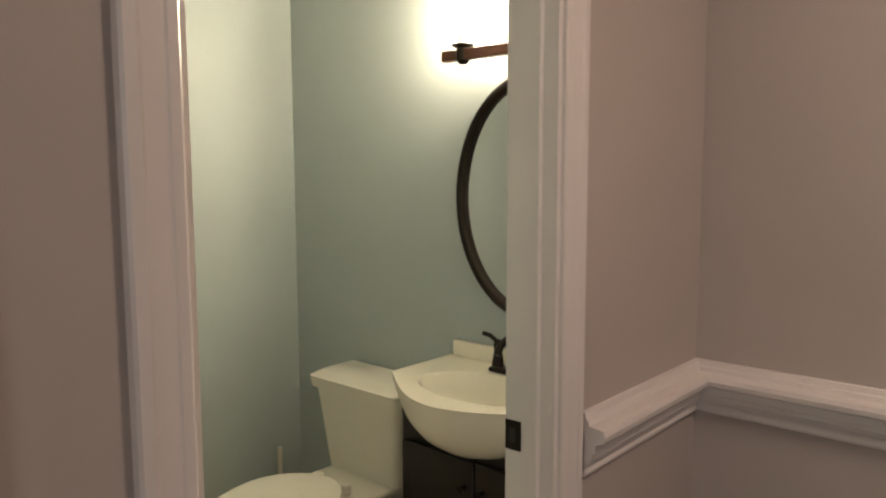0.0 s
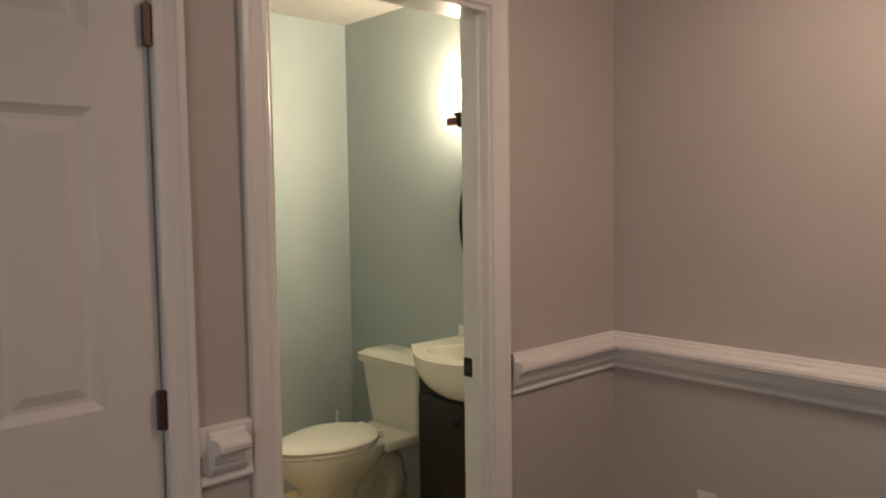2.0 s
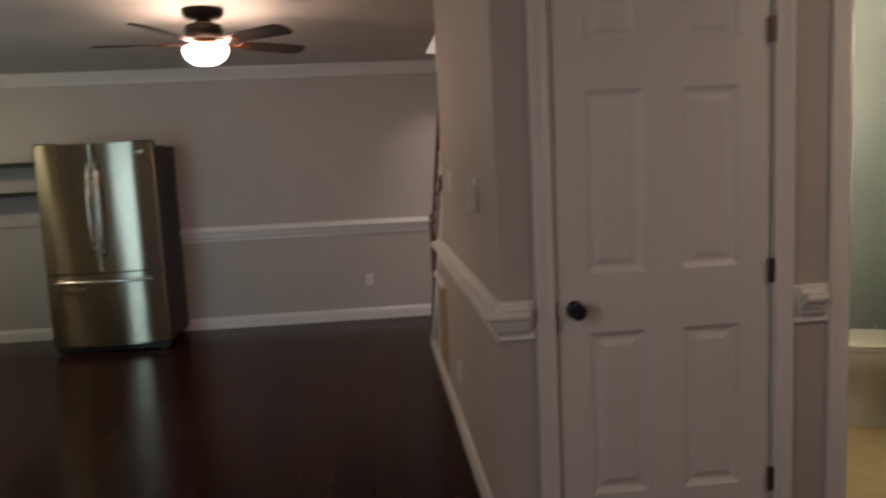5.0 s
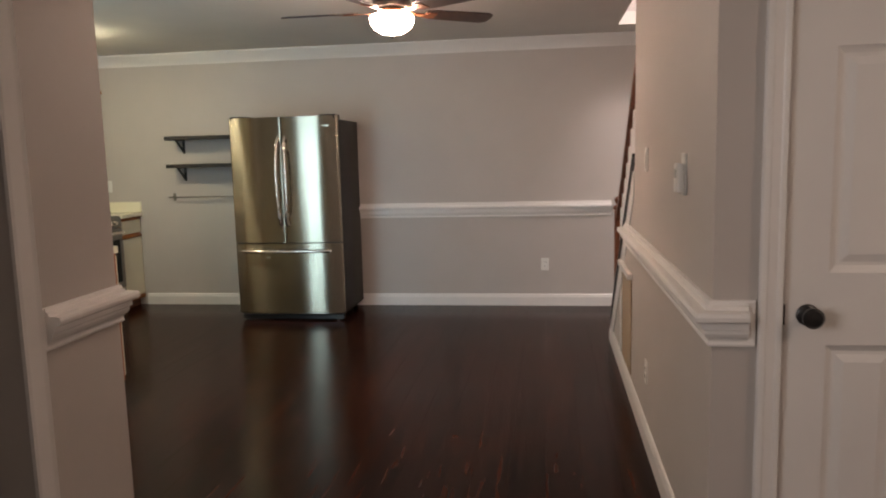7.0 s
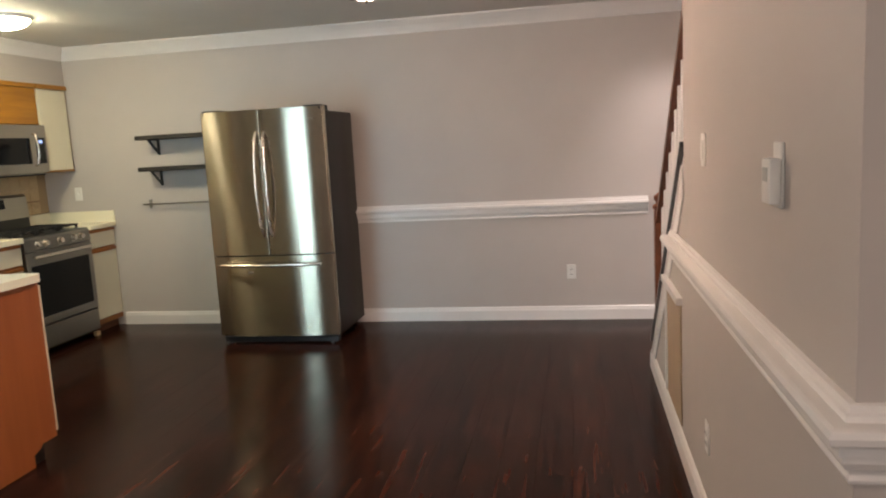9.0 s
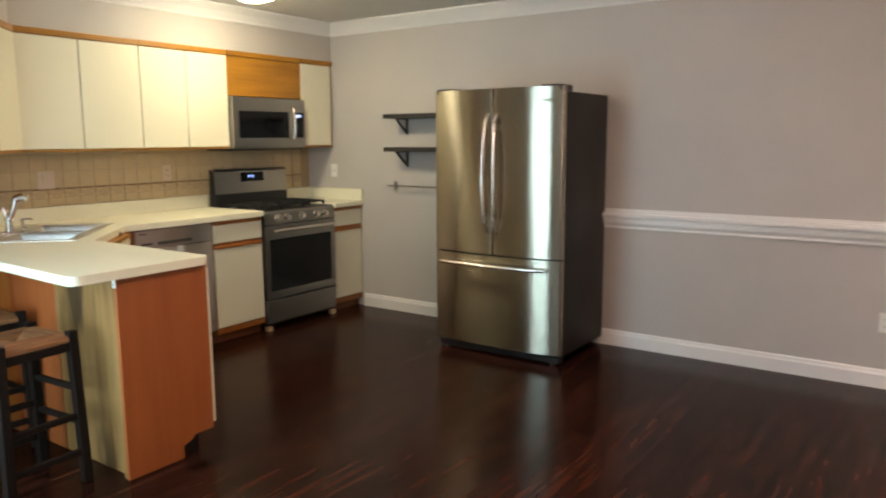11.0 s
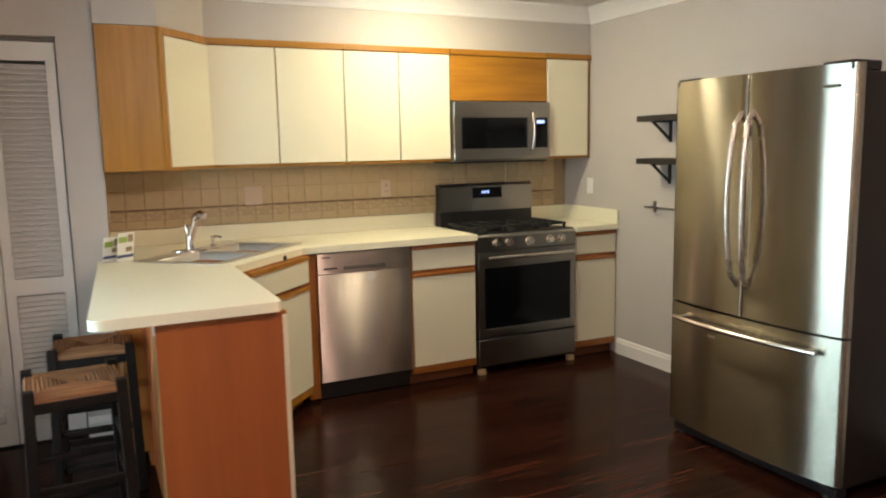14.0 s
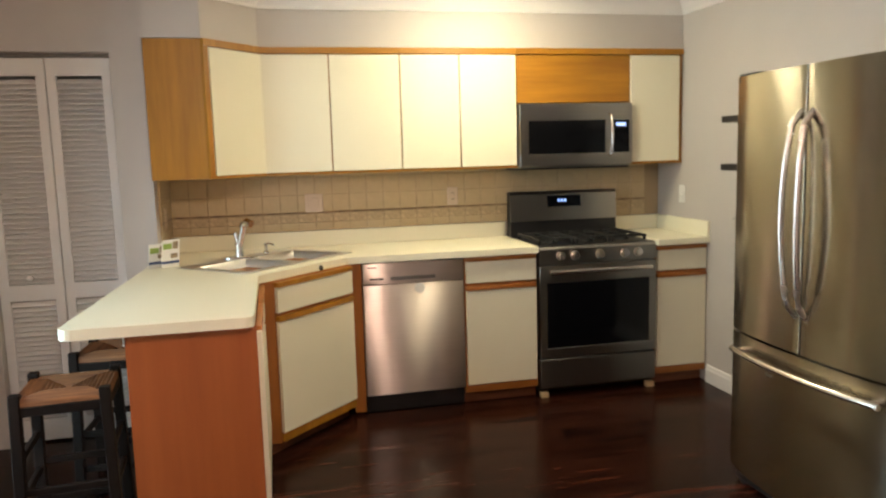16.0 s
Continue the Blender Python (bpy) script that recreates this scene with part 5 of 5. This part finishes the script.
box(bm, RX1 - 0.046, RX1 - 0.002, RF - 0.03, RF + 0.012, 0.305, 0.705)
od = part("oven_door", bm, M_STEEL_DK, rg, smooth=False)
part("oven_window", box(B(), RX0 + 0.046, RX1 - 0.046, RF - 0.025, RF + 0.009, 0.305, 0.705), M_GLASSBLK, od, "black oven window", smooth=False)
bm = arc_tube(B(), [(RX0 + 0.05, RF + 0.055, 0.775), (RX1 - 0.05, RF + 0.055, 0.775)], 0.013, 14)
for x in (RX0 + 0.08, RX1 - 0.08):
    tube(bm, (x, RF + 0.010, 0.775), (x, RF + 0.055, 0.775), 0.009)
part("oven_handle", bm, M_HANDLE, od, "satin steel bar handle")
part("storage_drawer", box(B(), RX0 + 0.002, RX1 - 0.002, RF - 0.03, RF + 0.010, 0.060, 0.235, 0.004), M_STEEL_DK, rg)
for x in (RX0 + 0.03, RX1 - 0.03):
    part("foot_block", box(B(), x - 0.025, x + 0.025, RF - 0.03, RF + 0.005, 0.0, 0.034, 0.002), M_WOODFOOT, rg, "pale wooden foot block")
for gx in (-4.14, -3.90, -3.66):
    bm = B()
    for y in (-4.93, -4.76, -4.59):
        box(bm, gx - 0.115, gx + 0.115, y - 0.006, y + 0.006, 0.945, 0.962, 0.002)
    for x in (gx - 0.108, gx, gx + 0.108):
        box(bm, x - 0.006, x + 0.006, -4.95, -4.545, 0.945, 0.962, 0.002)
    for x in (gx - 0.108, gx + 0.108):
        for y in (-4.93, -4.56):
            box(bm, x - 0.007, x + 0.007, y - 0.007, y + 0.007, 0.925, 0.946)
    part("grate", bm, M_IRON, rg, "black cast iron grate", smooth=False)
    for y in (-4.87, -4.65):
        part("burner", lathe(B(), [(0.045, 0), (0.043, 0.010), (0.030, 0.013), (0.028, 0.018)], (gx, y, 0.925), 18), M_IRON, rg)

# ---- refrigerator ----
fr = thing("refrigerator", (-4.22, -2.71, 0), "stainless french-door refrigerator with bottom freezer", "refrigerator")
FY0, FY1, FXB, FXF = -3.195, -2.228, -4.636, -3.985
part("cabinet_body", box(B(), FXB, FXF, FY0 + 0.006, FY1 - 0.006, 0.055, 1.745, 0.006, 2), M_FRSIDE, fr, "dark grey cabinet side")
part("hinge_cover", box(B(), FXF - 0.12, FXF + 0.045, FY1 - 0.16, FY1 - 0.02, 1.7455, 1.787, 0.006), M_FRSIDE, fr)
part("hinge_cover", box(B(), FXF - 0.12, FXF + 0.045, FY0 + 0.02, FY0 + 0.16, 1.7455, 1.787, 0.006), M_FRSIDE, fr)
YM = (FY0 + FY1) / 2


def bulge(y):
    u = (y - YM) / (FY1 - YM)
    return FXF + 0.036 + 0.046 * (1 - abs(u) ** 3)


def curved_panel(y0, y1, z0, z1, r0, r1, n=14):
    """A door whose front bows out; r0, r1: rounding at its two upright edges."""
    pts = [(FXF + 0.006, y0)]
    for k in range(6):
        a = radians(90 * k / 5)
        pts.append((bulge(y0 + r0) - r0 + r0 * math.sin(a), y0 + r0 - r0 * math.cos(a)))
    for k in range(1, n):
        y = y0 + r0 + (y1 - r1 - y0 - r0) * k / n
        pts.append((bulge(y), y))
    for k in range(6):
        a = radians(90 * k / 5)
        pts.append((bulge(y1 - r1) - r1 + r1 * math.cos(a), y1 - r1 + r1 * math.sin(a)))
    pts.append((FXF + 0.006, y1))
    return prism(B(), pts, flat, z0, z1)


d1 = part("door", curved_panel(FY0, YM - 0.003, 0.700, 1.775, 0.020, 0.006), M_STEEL, fr)
d2 = part("door", curved_panel(YM + 0.003, FY1, 0.700, 1.775, 0.006, 0.020), M_STEEL, fr)
d3 = part("freezer_drawer", curved_panel(FY0, FY1, 0.075, 0.690, 0.020, 0.020, 24), M_STEEL, fr)
part("gasket", box(B(), FXF + 0.0005, FXF + 0.0055, FY0 + 0.01, FY1 - 0.01, 0.08, 1.765), M_BLACK, fr, smooth=False)
for s, dd in ((-1, d1), (1, d2)):
    y = YM + s * 0.030
    x = bulge(y)
    pts = []
    for k in range(17):
        u = k / 16
        pts.append((x + 0.012 + 0.052 * math.sin(math.pi * u) ** 0.5 if 0 < k < 16 else x - 0.004, y + s * 0.012 * math.sin(math.pi * u), 0.840 + 0.770 * u))
    part("handle", arc_tube(B(), pts, 0.0125, 12), M_HANDLE, dd, "long bowed satin handle")
pts = []
for k in range(21):
    u = k / 20
    y = FY0 + 0.085 + (FY1 - FY0 - 0.17) * u
    pts.append((bulge(y) + 0.040 + 0.018 * math.sin(math.pi * u), y, 0.628))
bm = arc_tube(B(), pts, 0.0125, 12)
for k in (1, 19):
    tube(bm, (bulge(pts[k][1]) - 0.006, pts[k][1], 0.628), pts[k], 0.013, 0.010, 12)
part("handle", bm, M_HANDLE, d3, "long bowed satin handle")
part("maker_plate", box(B(), bulge(YM - 0.17) - 0.002, bulge(YM - 0.17) + 0.0015, YM - 0.19, YM - 0.15, 0.565, 0.575), M_STEEL_MID, d3)
part("maker_plate", box(B(), bulge(FY1 - 0.10) - 0.002, bulge(FY1 - 0.13) + 0.0005, FY1 - 0.16, FY1 - 0.07, 1.685, 1.697), M_STEEL, d2)
part("kick_grille", box(B(), FXF - 0.05, FXF + 0.02, FY0 + 0.02, FY1 - 0.02, 0.012, 0.0545, 0.004), M_BLACK, fr)
for y in (FY0 + 0.07, FY1 - 0.07):
    part("foot", tube(B(), (FXF, y, 0.0), (FXF, y, 0.02), 0.022, 0.018, 14), M_BLACK, fr)
    part("foot", tube(B(), (FXB + 0.07, y, 0.0), (FXB + 0.07, y, 0.056), 0.022, 0.018, 14), M_BLACK, fr)


# ---- shelves and rail on the far wall ----
def shelf(z):
    th = thing("wall_shelf", (XW + 0.09, -3.6, z), "dark wooden wall shelf on black iron brackets", "shelf", "wall shelves beside the refrigerator")
    part("board", box(B(), XW + 0.001, XW + 0.195, -4.070, -3.20, z - 0.036, z, 0.003), M_SHELF, th)
    for y in (-3.97, -3.30):
        bm = box(B(), XW + 0.001, XW + 0.007, y - 0.012, y + 0.012, z - 0.165, z - 0.0365)
        box(bm, XW + 0.007, XW + 0.155, y - 0.012, y + 0.012, z - 0.042, z - 0.0365)
        prism(bm, [(XW + 0.007, z - 0.155), (XW + 0.007, z - 0.143), (XW + 0.135, z - 0.042), (XW + 0.150, z - 0.042)], lambda u, v, d: Vector((u, d, v)), y - 0.010, y + 0.010)
        part("bracket", bm, M_IRON, th, "black iron bracket", smooth=False)


shelf(1.655)
shelf(1.392)
tb = thing("towel_rail", (XW + 0.05, -3.7, 1.07), "slim dark metal towel rail on the wall", "towel rail")
part("bar", arc_tube(B(), [(XW + 0.055, -4.14, 1.072), (XW + 0.055, -3.25, 1.072)], 0.007), M_STEEL_DK, tb)
for y in (-4.10, -3.28):
    part("mount", tube(box(B(), XW + 0.001, XW + 0.008, y - 0.014, y + 0.014, 1.035, 1.110, 0.002), (XW + 0.008, y, 1.072), (XW + 0.062, y, 1.072), 0.007), M_STEEL_DK, tb)


# ---- louvred bifold doors ----
lv = thing("door_2", (-0.86, -4.62, 0.01), "white louvred bifold closet door with small knob", "door")
lv["kind"] = "structure"
slat_mesh = None
for x0, x1 in ((-1.207, -0.896), (-0.890, -0.579)):
    y0, y1 = -4.628, -4.598
    bm = B()
    box(bm, x0, x0 + 0.045, y0, y1, 0.012, 2.035)
    box(bm, x1 - 0.045, x1, y0, y1, 0.012, 2.035)
    for a, b in ((0.012, 0.13), (0.780, 0.865), (1.945, 2.035)):
        box(bm, x0 + 0.045, x1 - 0.045, y0, y1, a, b)
    leaf = part("leaf", bm, M_DOOR, lv, smooth=False)
    w = x1 - x0 - 0.094
    zz = [0.142 + 0.0265 * k for k in range(24)] + [0.877 + 0.0265 * k for k in range(40)]
    for z in zz:
        if slat_mesh is None:
            bm = box(B(), -w / 2, w / 2, -0.018, 0.018, -0.003, 0.003)
            bm.transform(pose(0, 0, 0, -38, 0, 0))
            slat_mesh = finish("slat", bm, M_DOOR)
        s = new("slat", slat_mesh)
        s.parent = leaf
        s.location = Vector(((x0 + x1) / 2, -4.613, z + 0.006)) - Vector((-0.86, -4.62, 0.01))
bm = lathe(B(), [(0.010, 0), (0.008, 0.012), (0.018, 0.022), (0.016, 0.032), (0.005, 0.036)], (0, 0, 0), 16)
bm.transform(pose(-0.735, -4.598, 0.905, -90, 0, 0))
part("knob", bm, M_DOOR, lv)
structure("trim_louvre_track", box(B(), -1.212, -0.574, -4.63, -4.595, 2.04, 2.058), M_STEEL_DK, "metal track over the bifold door", "door track")


# ---- stools ----
def stool(m):
    th = thing("bar_stool", (0, 0, 0), "dark wooden bar stool with woven rush seat", "stool", "stools at the peninsula")
    h, w = 0.648, 0.150

    def post(x, y, z0, z1, a):
        """A square post with eased edges, leaning inward by a little."""
        bm = box(B(), -a, a, -a, a, z0, z1, 0.004, 2)
        for v in bm.verts:
            lean = 0.014 * (1 - v.co.z / h)
            v.co.x += x + math.copysign(lean, x)
            v.co.y += y + math.copysign(lean, y)
        return bm

    for sx in (-1, 1):
        for sy in (-1, 1):
            part("leg", post(sx * w, sy * w, 0.0, h + 0.022, 0.0195), M_STOOL, th, smooth=False)
    for z, ax in ((0.14, 0), (0.27, 1), (0.30, 0), (0.42, 1)):
        for s in (-1, 1):
            e = w + 0.014 * (1 - z / h)
            p = (-e, e, s * e - 0.010, s * e + 0.010) if ax == 0 else (s * e - 0.010, s * e + 0.010, -e, e)
            part("stretcher", box(B(), *p, z - 0.014, z + 0.014, 0.004), M_STOOL, th, smooth=False)
    for s in (-1, 1):
        part("seat_rail", box(B(), -w, w, s * w - 0.016, s * w + 0.017, h - 0.062, h - 0.022, 0.005), M_STOOL, th, smooth=False)
        part("seat_rail", box(B(), s * w - 0.016, s * w + 0.017, -w, w, h - 0.062, h - 0.022, 0.005), M_STOOL, th, smooth=False)
    # four woven triangles that meet in the middle, each of many rolled strands
    for k in range(4):
        bm = B()
        n = 11
        rows = []
        for j in range(2 * n + 1):
            d = 0.006 + 0.156 * j / (2 * n)
            u = j / (2 * n)
            z = h + 0.012 * (1 - abs(2 * u - 1)) - 0.010 * (1 - u) + (0.003 if j % 2 else -0.004)
            rows.append([bm.verts.new((t * d, -d, z)) for t in (-1, -0.5, 0, 0.5, 1)])
        e = 0.163
        rows.append([bm.verts.new((t * e, -e, h - 0.010)) for t in (-1, -0.5, 0, 0.5, 1)])
        rows.append([bm.verts.new((t * e, -e, h - 0.024)) for t in (-1, -0.5, 0, 0.5, 1)])
        rows.append([bm.verts.new((t * 0.006, -0.006, h - 0.024)) for t in (-1, -0.5, 0, 0.5, 1)])
        for r0, r1 in zip(rows, rows[1:]):
            for i in range(4):
                bm.faces.new((r0[i], r0[i + 1], r1[i + 1], r1[i]))
        bm.transform(pose(0, 0, 0, 0, 0, 90 * k))
        part("rush_quarter", bm, M_RUSH if k % 2 == 0 else M_RUSHY, th, "woven tan rush")
    th.matrix_basis = m
    return th


s1 = stool(pose(-1.190, -3.380, 0, 0, 0, 4))
copy_thing(s1, pose(-1.268, -3.945, 0, 0, 0, -3))

# ---- backsplash tiles ----
bs = structure("wall_backsplash", box(B(), XW + 0.002, XL - 0.002, YB + 0.0003, YB + 0.004, 1.031, UB), M_GROUT, "tan tiled backsplash with a printed border", "backsplash")
bs2 = structure("wall_backsplash_return", box(B(), XL - 0.004, XL - 0.0003, YB + 0.005, -4.66, 1.031, UB), M_GROUT, "tan tiled backsplash on the return wall", "backsplash")
TW = 0.1085
ROWS_T = [(1.033, 1.083, M_TILE), (1.085, 1.139, M_BAND), (1.1405, 1.150, M_LINER), (1.152, 1.258, M_TILE), (1.260, 1.366, M_TILE), (1.368, UB - 0.001, M_TILE)]


def tile_mesh(w, h, mat):
    bm = box(B(), -w / 2, w / 2, 0, 0.006, 0, h)
    e = [k for k in bm.edges if all(v.co.y > 0.005 for v in k.verts)]
    bmesh.ops.bevel(bm, geom=e, offset=0.002, segments=1, affect="EDGES")
    return finish("tile", bm, mat)


for z0, z1, mat in ROWS_T:
    me = tile_mesh(TW - 0.003, z1 - z0, mat)
    k = 0
    while XL - 0.006 - TW * (k + 1) > XW:
        t = new("tile", me)
        t.parent = bs
        t.location = (XL - 0.006 - TW * (k + 0.5), YB + 0.0042, z0)
        k += 1
    for k in range(4):
        t = new("tile", me)
        t.parent = bs2
        t.matrix_local = pose(XL - 0.0042, YB + 0.012 + TW * (k + 0.5), z0, 0, 0, 90)

# ---- floor planks, running along x ----
fl = bpy.data.objects["floor"]
rng = random.Random(5)
meshes = {}


def plank(x0, x1, y0, y1):
    key = (round(x1 - x0, 3), round(y1 - y0, 3))
    if key not in meshes:
        w, h = key
        bm = box(B(), 0, w - 0.0004, 0, h - 0.0005, -0.0118, 0)
        e = [k for k in bm.edges if all(v.co.z > -0.001 for v in k.verts)]
        bmesh.ops.bevel(bm, geom=e, offset=0.0005, segments=1, affect="EDGES")
        meshes[key] = finish("plank", bm, M_PLANK)
    p = new("plank", meshes[key])
    p.parent = fl
    p.location = (x0, y0, 0)


PW = 0.165
row, y = 0, YB
while y < YC:
    y1 = min(y + PW, YC)
    xs, xe = (XW, XE) if y1 > YE - 0.3 else (XW, XD + 0.12)
    if y >= 1.02:
        xs = -0.055
    x = xs - [0.0, 0.81, 0.405, 1.2, 0.2][row % 5] * 1.0
    while x < xe:
        a, b = max(x, xs), min(x + 1.62, xe)
        if b - a > 0.02:
            plank(a, b, y, y1)
        x += 1.62
    y = y1
    row += 1
